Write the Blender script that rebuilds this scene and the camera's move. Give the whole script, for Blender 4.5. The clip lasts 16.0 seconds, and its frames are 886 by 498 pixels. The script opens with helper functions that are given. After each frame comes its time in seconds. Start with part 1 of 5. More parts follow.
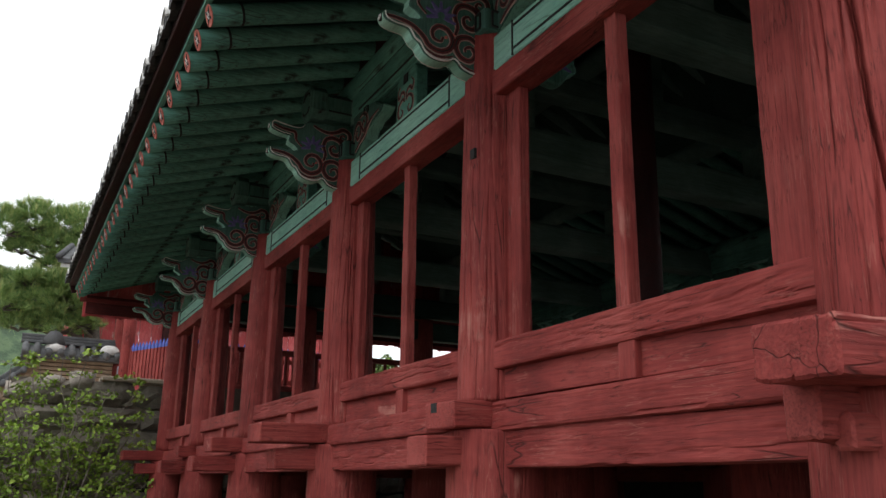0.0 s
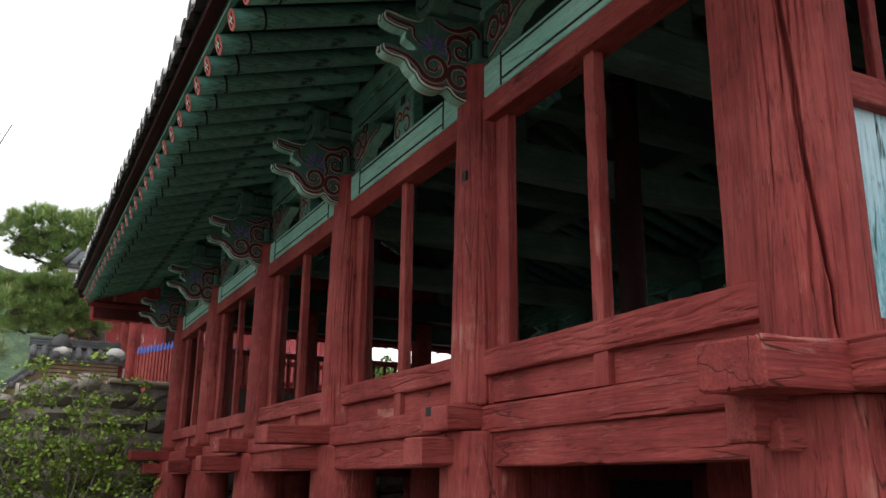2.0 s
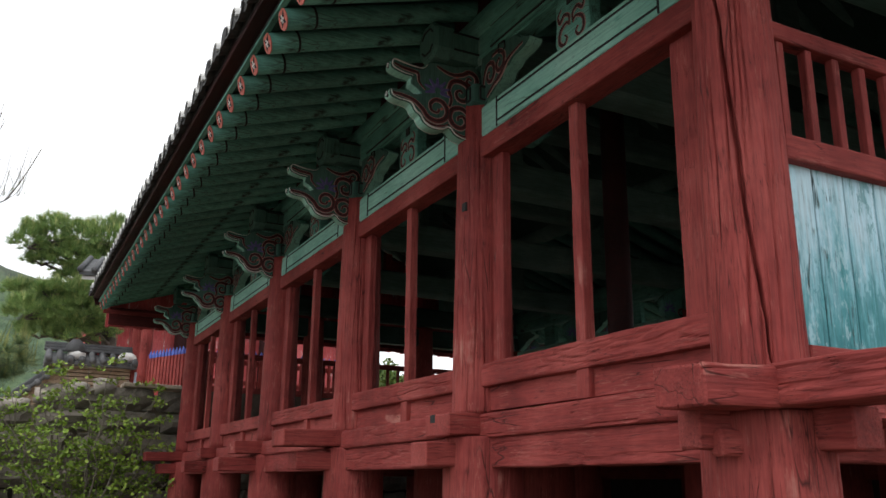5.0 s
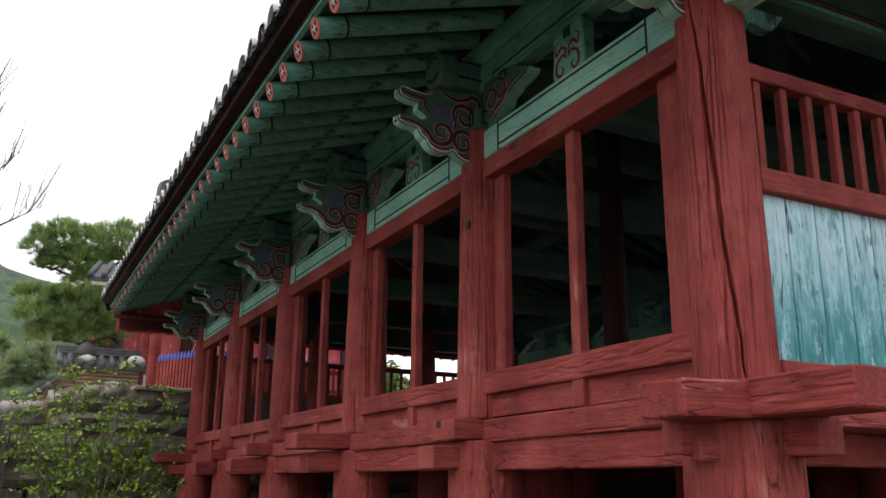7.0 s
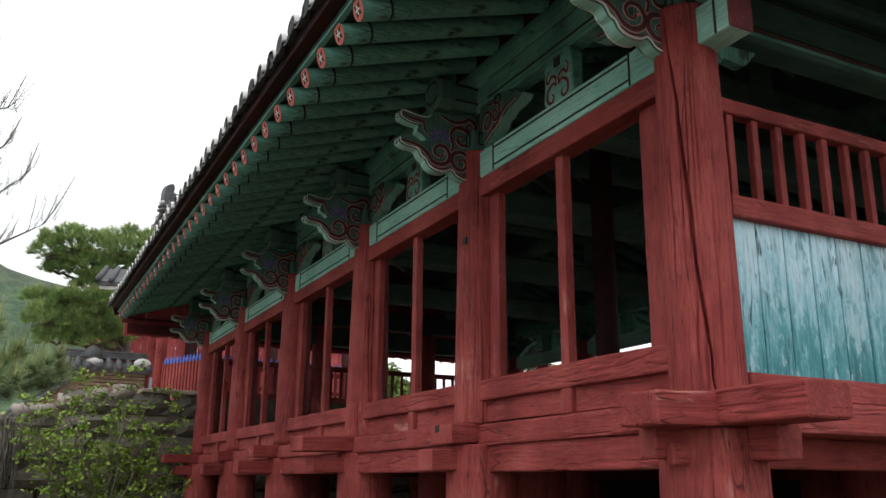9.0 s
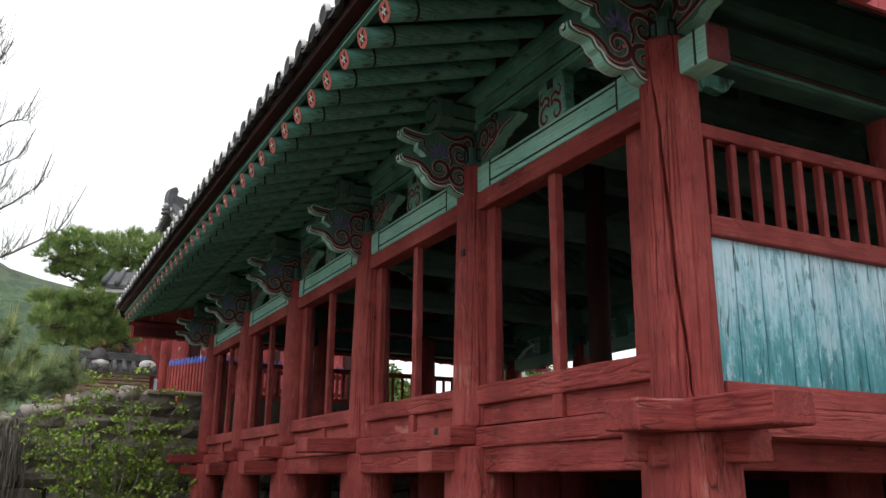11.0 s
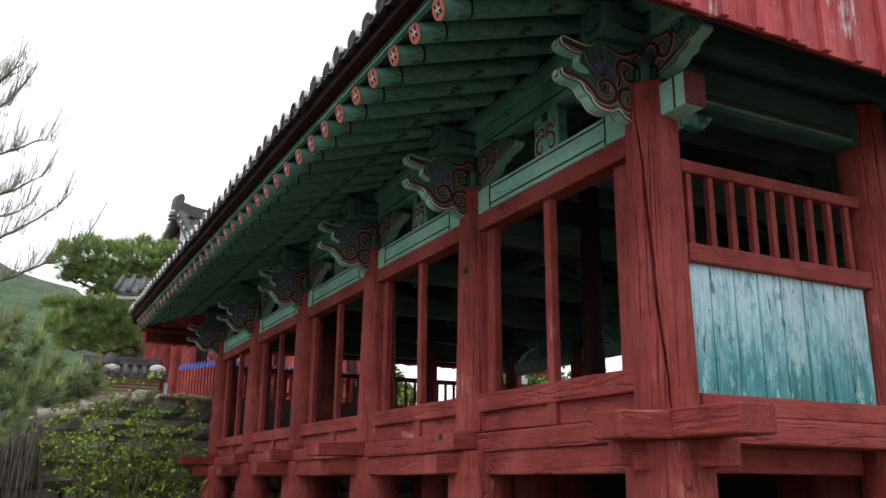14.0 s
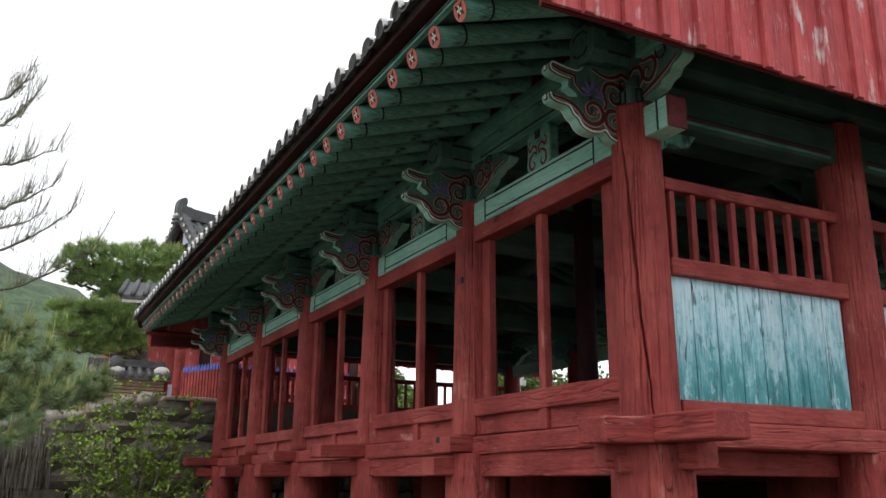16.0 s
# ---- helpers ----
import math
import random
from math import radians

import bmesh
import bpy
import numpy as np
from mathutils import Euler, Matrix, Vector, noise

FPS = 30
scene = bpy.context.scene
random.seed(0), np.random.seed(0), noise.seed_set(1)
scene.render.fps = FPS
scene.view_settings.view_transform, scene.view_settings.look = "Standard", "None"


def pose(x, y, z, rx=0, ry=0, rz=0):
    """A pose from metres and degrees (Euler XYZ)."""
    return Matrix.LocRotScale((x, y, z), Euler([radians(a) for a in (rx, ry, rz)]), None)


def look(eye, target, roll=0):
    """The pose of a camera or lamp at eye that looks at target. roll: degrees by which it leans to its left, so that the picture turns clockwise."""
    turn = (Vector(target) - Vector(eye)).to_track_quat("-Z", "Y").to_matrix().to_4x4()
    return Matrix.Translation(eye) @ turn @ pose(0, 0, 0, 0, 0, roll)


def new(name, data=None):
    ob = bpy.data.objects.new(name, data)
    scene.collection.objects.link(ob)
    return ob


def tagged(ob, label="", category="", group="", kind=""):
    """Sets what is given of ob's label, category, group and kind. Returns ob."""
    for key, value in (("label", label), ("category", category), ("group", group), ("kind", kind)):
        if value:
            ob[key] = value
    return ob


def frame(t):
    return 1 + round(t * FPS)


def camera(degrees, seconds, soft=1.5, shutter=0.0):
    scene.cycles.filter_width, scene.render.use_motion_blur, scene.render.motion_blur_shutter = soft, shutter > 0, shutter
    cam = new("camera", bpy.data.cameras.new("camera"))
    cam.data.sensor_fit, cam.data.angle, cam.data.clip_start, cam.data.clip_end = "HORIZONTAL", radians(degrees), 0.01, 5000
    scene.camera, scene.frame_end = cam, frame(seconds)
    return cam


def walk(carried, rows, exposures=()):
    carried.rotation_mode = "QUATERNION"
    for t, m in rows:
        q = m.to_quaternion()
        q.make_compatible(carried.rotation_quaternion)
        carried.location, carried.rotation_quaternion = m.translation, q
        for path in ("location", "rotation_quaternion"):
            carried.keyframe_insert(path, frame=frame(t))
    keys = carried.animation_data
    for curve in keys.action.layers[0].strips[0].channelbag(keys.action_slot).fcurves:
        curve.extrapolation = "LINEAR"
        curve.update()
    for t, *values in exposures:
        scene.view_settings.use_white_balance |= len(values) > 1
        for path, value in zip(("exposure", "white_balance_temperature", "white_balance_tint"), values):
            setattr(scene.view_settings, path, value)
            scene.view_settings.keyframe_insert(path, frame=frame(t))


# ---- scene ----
cam = camera(54.7, 16.0)
PATH = [
    (0, (-2.411, -1.643, 1.548), (-1.541, 0.078, 2.079), 0.9),
    (0.5, (-2.44, -1.728, 1.548), (-1.57, -0.006, 2.077), 0.8),
    (1, (-2.48, -1.826, 1.545), (-1.609, -0.105, 2.073), 0.8),
    (1.5, (-2.515, -1.919, 1.541), (-1.645, -0.198, 2.07), 0.8),
    (2, (-2.56, -2.017, 1.538), (-1.69, -0.296, 2.068), 0.8),
    (2.5, (-2.608, -2.114, 1.539), (-1.737, -0.393, 2.068), 0.8),
    (3, (-2.656, -2.208, 1.538), (-1.785, -0.487, 2.068), 0.8),
    (3.5, (-2.703, -2.306, 1.54), (-1.833, -0.584, 2.067), 0.7),
    (4, (-2.755, -2.401, 1.537), (-1.885, -0.68, 2.065), 0.7),
    (6.5, (-3.031, -2.844, 1.549), (-2.16, -1.122, 2.075), 0.6),
    (7, (-3.081, -2.932, 1.552), (-2.211, -1.21, 2.078), 0.6),
    (7.5, (-3.128, -3.021, 1.556), (-2.258, -1.299, 2.082), 0.6),
    (8, (-3.179, -3.116, 1.557), (-2.309, -1.394, 2.082), 0.6),
    (8.5, (-3.217, -3.208, 1.558), (-2.348, -1.485, 2.083), 0.6),
    (9, (-3.248, -3.297, 1.56), (-2.379, -1.574, 2.086), 0.6),
    (11.5, (-3.453, -3.695, 1.564), (-2.585, -1.972, 2.089), 0.7),
    (12, (-3.509, -3.771, 1.568), (-2.641, -2.047, 2.093), 0.6),
    (12.5, (-3.549, -3.848, 1.572), (-2.682, -2.123, 2.097), 0.6),
    (13, (-3.594, -3.936, 1.572), (-2.727, -2.212, 2.098), 0.6),
    (13.5, (-3.638, -4.024, 1.576), (-2.771, -2.3, 2.101), 0.6),
    (14, (-3.678, -4.113, 1.577), (-2.811, -2.389, 2.102), 0.6),
    (14.5, (-3.714, -4.202, 1.579), (-2.848, -2.477, 2.104), 0.6),
    (15, (-3.745, -4.281, 1.579), (-2.879, -2.556, 2.104), 0.7),
    (15.5, (-3.773, -4.355, 1.586), (-2.907, -2.63, 2.11), 0.6),
    (16, (-3.798, -4.426, 1.587), (-2.933, -2.701, 2.112), 0.6),
]
walk(cam, [(t, look(eye, target, roll)) for t, eye, target, roll in PATH])

# ---------------------------------------------------------------- light and sky
world = bpy.data.worlds.new("overcast_sky")
scene.world = world
world.use_nodes = True
wn, wl = world.node_tree.nodes, world.node_tree.links
sky = wn.new("ShaderNodeTexSky")
sky.sky_type = "NISHITA"
sky.sun_disc = False
sky.sun_elevation, sky.sun_rotation = radians(60), radians(242)
sky.dust_density = 5.0
cloud = wn.new("ShaderNodeMixRGB")
cloud.inputs[0].default_value = 0.88
cloud.inputs[2].default_value = (14.3, 14.6, 15.0, 1)
wl.new(sky.outputs[0], cloud.inputs[1])
wl.new(cloud.outputs[0], wn["Background"].inputs[0])
wn["Background"].inputs[1].default_value = 0.1
sun = new("sun", bpy.data.lights.new("sun", "SUN"))
sun.data.energy, sun.data.angle, sun.data.color = 1.5, radians(50), (1.0, 0.97, 0.93)
sun.matrix_world = look((-26, -10, 52), (0, 4, 2))
scene.view_settings.exposure = 0.0


# ---------------------------------------------------------------- materials
def material(name, build, rough=0.7, metal=0.0):
    m = bpy.data.materials.new(name)
    m.use_nodes = True
    nt = m.node_tree
    b = nt.nodes["Principled BSDF"]
    b.inputs["Roughness"].default_value, b.inputs["Metallic"].default_value = rough, metal
    build(nt, b)
    return m


def node(nt, kind, **values):
    n = nt.nodes.new(kind)
    for k, v in values.items():
        if isinstance(v, bpy.types.NodeSocket):
            nt.links.new(v, n.inputs[k])
        else:
            n.inputs[k].default_value = v
    return n


def coords(nt, scale=(1, 1, 1)):
    tc = nt.nodes.new("ShaderNodeTexCoord")
    mp = nt.nodes.new("ShaderNodeMapping")
    mp.inputs["Scale"].default_value = scale
    nt.links.new(tc.outputs["Object"], mp.inputs["Vector"])
    return mp.outputs[0]


def noise_tex(nt, vec, scale, detail=4, rough=0.55, distort=0.0):
    n = node(nt, "ShaderNodeTexNoise", Vector=vec, Scale=scale, Detail=detail, Roughness=rough, Distortion=distort)
    return n.outputs["Fac"]


def ramp(nt, fac, stops):
    r = nt.nodes.new("ShaderNodeValToRGB")
    nt.links.new(fac, r.inputs[0])
    e = r.color_ramp.elements
    while len(e) < len(stops):
        e.new(0.5)
    for el, (p, c) in zip(e, stops):
        el.position, el.color = p, (*c, 1) if len(c) == 3 else c
    return r.outputs[0]


def mix(nt, fac, a, b, mode="MIX"):
    m = nt.nodes.new("ShaderNodeMixRGB")
    m.blend_type = mode
    for i, v in ((0, fac), (1, a), (2, b)):
        if isinstance(v, bpy.types.NodeSocket):
            nt.links.new(v, m.inputs[i])
        else:
            m.inputs[i].default_value = v if i == 0 else (*v, 1)
    return m.outputs[0]


def bump(nt, b, height, strength=0.4, dist=0.01, normal=None):
    n = node(nt, "ShaderNodeBump", Strength=strength, Distance=dist, Height=height)
    if normal is not None:
        nt.links.new(normal, n.inputs["Normal"])
    nt.links.new(n.outputs[0], b.inputs["Normal"])
    return n.outputs[0]


G = lambda v: (v, v, v)


def split_lines(nt, vec, scale, width, patch, share):
    """Long thin drying checks: cell borders of a stretched pattern, broken up by patches."""
    wob = node(nt, "ShaderNodeTexNoise", Vector=vec, Scale=scale * 1.6, Detail=2.0)
    add = nt.nodes.new("ShaderNodeVectorMath")
    add.operation = "MULTIPLY_ADD"
    nt.links.new(wob.outputs["Color"], add.inputs[0])
    add.inputs[1].default_value = (0.09, 0.09, 0.09)
    nt.links.new(vec, add.inputs[2])
    vo = nt.nodes.new("ShaderNodeTexVoronoi")
    vo.feature = "DISTANCE_TO_EDGE"
    vo.inputs["Scale"].default_value = scale
    nt.links.new(add.outputs[0], vo.inputs["Vector"])
    line = ramp(nt, vo.outputs["Distance"], [(0.0, G(1)), (width, G(0.6)), (width * 2.2, G(0))])
    where = ramp(nt, noise_tex(nt, coords(nt), patch, 3), [(share, G(0)), (share + 0.1, G(1))])
    return mix(nt, 1.0, line, where, "MULTIPLY")


def painted_wood(name, low, mid, high, axis="z", bare=None, bare_at=0.68, crack=0.5, rough=0.72, tone=0.0):
    """Old paint on timber, grain along one axis, with checks, fading and worn patches."""
    along = {"x": (0.07, 1, 1), "y": (1, 0.07, 1), "z": (1, 1, 0.07)}[axis]

    def build(nt, b):
        v = coords(nt, along)
        big = noise_tex(nt, coords(nt), 1.3, 5, 0.6)
        grain = noise_tex(nt, v, 26, 5, 0.65, 0.3)
        fine = noise_tex(nt, v, 90, 3, 0.6)
        col = ramp(nt, big, [(0.33, low), (0.5, mid), (0.68, high)])
        col = mix(nt, 0.38, col, ramp(nt, grain, [(0.28, low), (0.5, mid), (0.74, high)]))
        col = mix(nt, 0.26, col, ramp(nt, fine, [(0.34, G(0.2)), (0.56, G(1.12))]), "MULTIPLY")
        if tone:
            oi = nt.nodes.new("ShaderNodeObjectInfo")
            col = mix(nt, tone, col, ramp(nt, oi.outputs["Random"], [(0.0, G(0.35)), (1.0, G(1.6))]), "MULTIPLY")
        if bare:
            worn = noise_tex(nt, v, 9, 6, 0.7, 0.5)
            spots = noise_tex(nt, coords(nt), 3.1, 4)
            worn = mix(nt, 1.0, worn, spots, "MULTIPLY")
            col = mix(nt, ramp(nt, worn, [(bare_at * 0.48, G(0)), (bare_at * 0.6, G(1))]), col, bare)
            rubbed = split_lines(nt, v, 21, 0.016, 4.3, 0.5)
            rub = nt.nodes.new("ShaderNodeMath")
            rub.operation = "MULTIPLY"
            nt.links.new(rubbed, rub.inputs[0])
            rub.inputs[1].default_value = 0.4
            col = mix(nt, rub.outputs[0], col, bare)
        hair = split_lines(nt, v, 34, 0.010, 5.7, 0.5)
        check = mix(nt, 1.0, split_lines(nt, v, 6.5, 0.007, 2.2, 0.48), split_lines(nt, v, 15, 0.009, 3.9, 0.53), "LIGHTEN")
        check = mix(nt, 1.0, check, hair, "LIGHTEN")
        fac = nt.nodes.new("ShaderNodeMath")
        fac.operation = "MULTIPLY"
        nt.links.new(check, fac.inputs[0])
        fac.inputs[1].default_value = crack
        col = mix(nt, fac.outputs[0], col, (0.03, 0.008, 0.007))
        nt.links.new(col, b.inputs["Base Color"])
        h = mix(nt, 0.45, grain, fine)
        h = mix(nt, fac.outputs[0], h, (0, 0, 0))
        b.inputs["Specular IOR Level"].default_value = 0.22
        bump(nt, b, h, 0.8, 0.008)
        nt.links.new(ramp(nt, grain, [(0.2, G(rough - 0.12)), (0.8, G(min(1, rough + 0.15)))]), b.inputs["Roughness"])

    return material(name, build, rough)


def speckled(name, low, mid, high, scale=6.0, rough=0.85, depth=0.01, fine=60.0, metal=0.0, tone=0.0, strength=0.5):
    def build(nt, b):
        v = coords(nt)
        n1, n2 = noise_tex(nt, v, scale, 6, 0.6), noise_tex(nt, v, fine, 4, 0.6)
        col = ramp(nt, n1, [(0.28, low), (0.5, mid), (0.75, high)])
        col = mix(nt, 0.35, col, ramp(nt, n2, [(0.3, low), (0.7, high)]))
        if tone:
            oi = nt.nodes.new("ShaderNodeObjectInfo")
            col = mix(nt, tone, col, ramp(nt, oi.outputs["Random"], [(0.0, G(0.4)), (1.0, G(1.5))]), "MULTIPLY")
        nt.links.new(col, b.inputs["Base Color"])
        bump(nt, b, mix(nt, 0.4, n1, n2), strength, depth)

    return material(name, build, rough, metal)


R_LOW, R_MID, R_HIGH = (0.125, 0.018, 0.017), (0.252, 0.043, 0.039), (0.39, 0.092, 0.08)
RED = {a: painted_wood("red_painted_timber_" + a, R_LOW, R_MID, R_HIGH, a, bare=(0.42, 0.17, 0.14), bare_at=0.75, crack=0.85) for a in "xyz"}
# Red taken down to near black, for eave boards and other dark parts.
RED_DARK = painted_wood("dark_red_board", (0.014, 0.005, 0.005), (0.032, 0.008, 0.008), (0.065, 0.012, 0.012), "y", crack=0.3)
# Dark red with the shade of the gables' inner side put into it.
SHADE_RED = painted_wood("gable_shade_red", (0.05, 0.009, 0.009), (0.10, 0.016, 0.016), (0.15, 0.028, 0.026), "x", crack=0.4)
GABLE_RED = painted_wood("faded_red_gable_board", (0.27, 0.04, 0.043), (0.45, 0.078, 0.083), (0.55, 0.13, 0.135), "z",
                         bare=(0.62, 0.52, 0.52), bare_at=0.67, crack=0.35, tone=0.3)
GREEN = {a: painted_wood("green_painted_timber_" + a, (0.04, 0.125, 0.10), (0.115, 0.31, 0.255), (0.23, 0.47, 0.39), a,
                         bare=(0.035, 0.05, 0.043), bare_at=0.66, crack=0.8, tone=0.3) for a in "xyz"}
GREEN_PALE = painted_wood("pale_green_tie_beam_paint", (0.17, 0.40, 0.32), (0.28, 0.55, 0.45), (0.40, 0.66, 0.56), "y",
                          bare=(0.1, 0.3, 0.24), bare_at=0.85, crack=0.5)
# Inner roof timbers: duller green, its tone set for a dim interior.
GREEN_DIM = painted_wood("dim_inner_green_timber", (0.07, 0.14, 0.12), (0.14, 0.25, 0.22), (0.26, 0.40, 0.36), "x", crack=0.2)


def teal_planks(nt, b):
    """Turquoise paint, bleached and rubbed pale from the top down in streaks, darker towards the foot."""
    oi = nt.nodes.new("ShaderNodeObjectInfo")
    tc = nt.nodes.new("ShaderNodeTexCoord")
    sep = node(nt, "ShaderNodeSeparateXYZ", Vector=tc.outputs["Object"])
    v = coords(nt, (1, 1, 0.06))
    streak, fine = noise_tex(nt, v, 13, 5, 0.65, 0.4), noise_tex(nt, v, 55, 4, 0.65, 0.3)
    blot = noise_tex(nt, coords(nt, (1, 1, 0.35)), 9.0, 6, 0.68)
    h = node(nt, "ShaderNodeMapRange", Value=sep.outputs["Z"])
    h.inputs["From Min"].default_value, h.inputs["From Max"].default_value = 2.15, 2.9
    wear = nt.nodes.new("ShaderNodeMath")
    wear.operation = "MULTIPLY_ADD"
    nt.links.new(h.outputs[0], wear.inputs[0])
    wear.inputs[1].default_value = 0.32
    nt.links.new(mix(nt, 0.55, streak, blot), wear.inputs[2])
    col = ramp(nt, wear.outputs[0], [(0.42, (0.03, 0.18, 0.20)), (0.56, (0.09, 0.31, 0.34)), (0.68, (0.25, 0.49, 0.56)), (0.85, (0.48, 0.67, 0.75))])
    col = mix(nt, 0.48, col, ramp(nt, fine, [(0.32, G(0.3)), (0.58, G(1.12))]), "MULTIPLY")
    col = mix(nt, 0.25, col, ramp(nt, oi.outputs["Random"], [(0.0, G(0.55)), (1.0, G(1.35))]), "MULTIPLY")
    flake = noise_tex(nt, coords(nt, (1, 1, 0.3)), 34, 7, 0.72, 0.6)
    field = noise_tex(nt, coords(nt, (1, 1, 0.4)), 5.0, 4, 0.6)
    where = mix(nt, 0.5, flake, field)
    col = mix(nt, ramp(nt, where, [(0.52, G(0)), (0.56, G(0.5))]), col, (0.50, 0.68, 0.74))
    col = mix(nt, ramp(nt, where, [(0.43, G(0.6)), (0.455, G(0))]), col, (0.05, 0.22, 0.24))
    chk = split_lines(nt, v, 12, 0.018, 5.0, 0.5)
    col = mix(nt, chk, col, (0.03, 0.06, 0.06))
    nt.links.new(col, b.inputs["Base Color"])
    bump(nt, b, mix(nt, 0.5, streak, fine), 0.6, 0.006)


TEAL = material("weathered_turquoise_plank", teal_planks, 0.8)
# Green darkened: shade of the gable ends and rafter gaps is in the colour.
GREEN_SHADE = painted_wood("shade_darkened_green_timber", (0.018, 0.04, 0.034), (0.036, 0.085, 0.07), (0.08, 0.15, 0.13), "x", crack=0.3)
# Dull bracket green, darkened further so the eaves' shade is in it.
GREEN_BR = painted_wood("dull_bracket_green_in_shade", (0.03, 0.075, 0.062), (0.056, 0.135, 0.112), (0.12, 0.24, 0.20), "z", bare=(0.03, 0.03, 0.027), bare_at=0.66, crack=0.4)
CRACK = speckled("open_wood_check", (0.03, 0.008, 0.008), (0.06, 0.013, 0.012), (0.09, 0.02, 0.018), 20)
BLACK = speckled("black_line_paint", (0.008, 0.009, 0.009), (0.014, 0.015, 0.015), (0.03, 0.03, 0.03), 20)
SCROLL_RED = speckled("dark_red_scroll_paint", (0.05, 0.009, 0.010), (0.10, 0.015, 0.017), (0.20, 0.035, 0.035), 14)
CORAL = speckled("coral_rafter_end_paint", (0.38, 0.08, 0.06), (0.55, 0.14, 0.11), (0.66, 0.24, 0.2), 16)
WHITE = speckled("chalky_white_paint", (0.5, 0.5, 0.48), (0.7, 0.7, 0.68), (0.8, 0.8, 0.78), 18)
PINK = speckled("chalky_pink_outline_paint", (0.22, 0.14, 0.12), (0.34, 0.22, 0.2), (0.45, 0.33, 0.3), 18)
VIOLET = speckled("violet_lotus_paint", (0.06, 0.05, 0.16), (0.12, 0.1, 0.28), (0.22, 0.18, 0.38), 20)
TILE = speckled("grey_clay_roof_tile", (0.035, 0.037, 0.04), (0.07, 0.073, 0.078), (0.15, 0.155, 0.16), 5, 0.75, tone=0.35)
# Pavilion tiles and tile ends: far darker than TILE.
DARK_TILE = speckled("near_black_roof_tile", (0.012, 0.012, 0.013), (0.026, 0.026, 0.028), (0.085, 0.087, 0.09), 7, 0.72, tone=0.4)
TILE_END = speckled("near_black_tile_end", (0.010, 0.010, 0.011), (0.022, 0.021, 0.022), (0.06, 0.058, 0.057), 9, 0.85, tone=0.5)
LIME = speckled("white_lime_mortar", (0.45, 0.45, 0.44), (0.62, 0.62, 0.6), (0.75, 0.75, 0.73), 9)
FLOOR_WOOD = painted_wood("worn_floor_board", (0.045, 0.034, 0.027), (0.10, 0.078, 0.062), (0.17, 0.135, 0.108), "y", crack=0.4)
STONE = speckled("weathered_granite_block", (0.06, 0.052, 0.042), (0.145, 0.128, 0.104), (0.27, 0.243, 0.205), 3.5, 0.9, 0.02, 40, tone=0.35)
PALE_STONE = speckled("pale_weathered_boulder", (0.16, 0.14, 0.12), (0.3, 0.265, 0.23), (0.42, 0.38, 0.34), 4.5, 0.9, 0.02, 45, tone=0.3)
EARTH = speckled("dry_earth", (0.05, 0.042, 0.03), (0.1, 0.085, 0.06), (0.17, 0.145, 0.105), 1.2, 0.95, 0.03, 25)
SAND = speckled("pale_sandy_terrace", (0.3, 0.24, 0.19), (0.42, 0.35, 0.28), (0.52, 0.45, 0.37), 2, 0.95, 0.02, 40)


# ---------------------------------------------------------------- mesh helpers
def finish(name, bm, mat, smooth=False):
    me = bpy.data.meshes.new(name)
    bmesh.ops.recalc_face_normals(bm, faces=bm.faces)
    bm.to_mesh(me)
    bm.free()
    for m in mat if isinstance(mat, (list, tuple)) else [mat]:
        me.materials.append(m)
    if smooth:
        me.polygons.foreach_set("use_smooth", [True] * len(me.polygons))
    return me


def part(name, bm, mat, parent=None, label="", smooth=False):
    ob = new(name, bm if isinstance(bm, bpy.types.Mesh) else finish(name, bm, mat, smooth))
    if parent is not None:
        ob.parent = parent
    if label:
        ob["label"] = label
    return ob


def thing(name, label, category, group="", kind=""):
    return tagged(new(name), label, category, group, kind)


def box(bm, x0, x1, y0, y1, z0, z1):
    v = [bm.verts.new((x, y, z)) for z in (z0, z1) for y in (y0, y1) for x in (x0, x1)]
    for f in ((0, 2, 3, 1), (4, 5, 7, 6), (0, 1, 5, 4), (2, 6, 7, 3), (0, 4, 6, 2), (1, 3, 7, 5)):
        bm.faces.new([v[i] for i in f])
    return v


def loft(bm, rings, cap=True, closed=True):
    vs = [[bm.verts.new(p) for p in r] for r in rings]
    n = len(vs[0])
    for a, b in zip(vs, vs[1:]):
        for i in range(n if closed else n - 1):
            j = (i + 1) % n
            bm.faces.new((a[i], a[j], b[j], b[i]))
    if cap and closed:
        bm.faces.new(vs[0][::-1])
        bm.faces.new(vs[-1])
    return vs


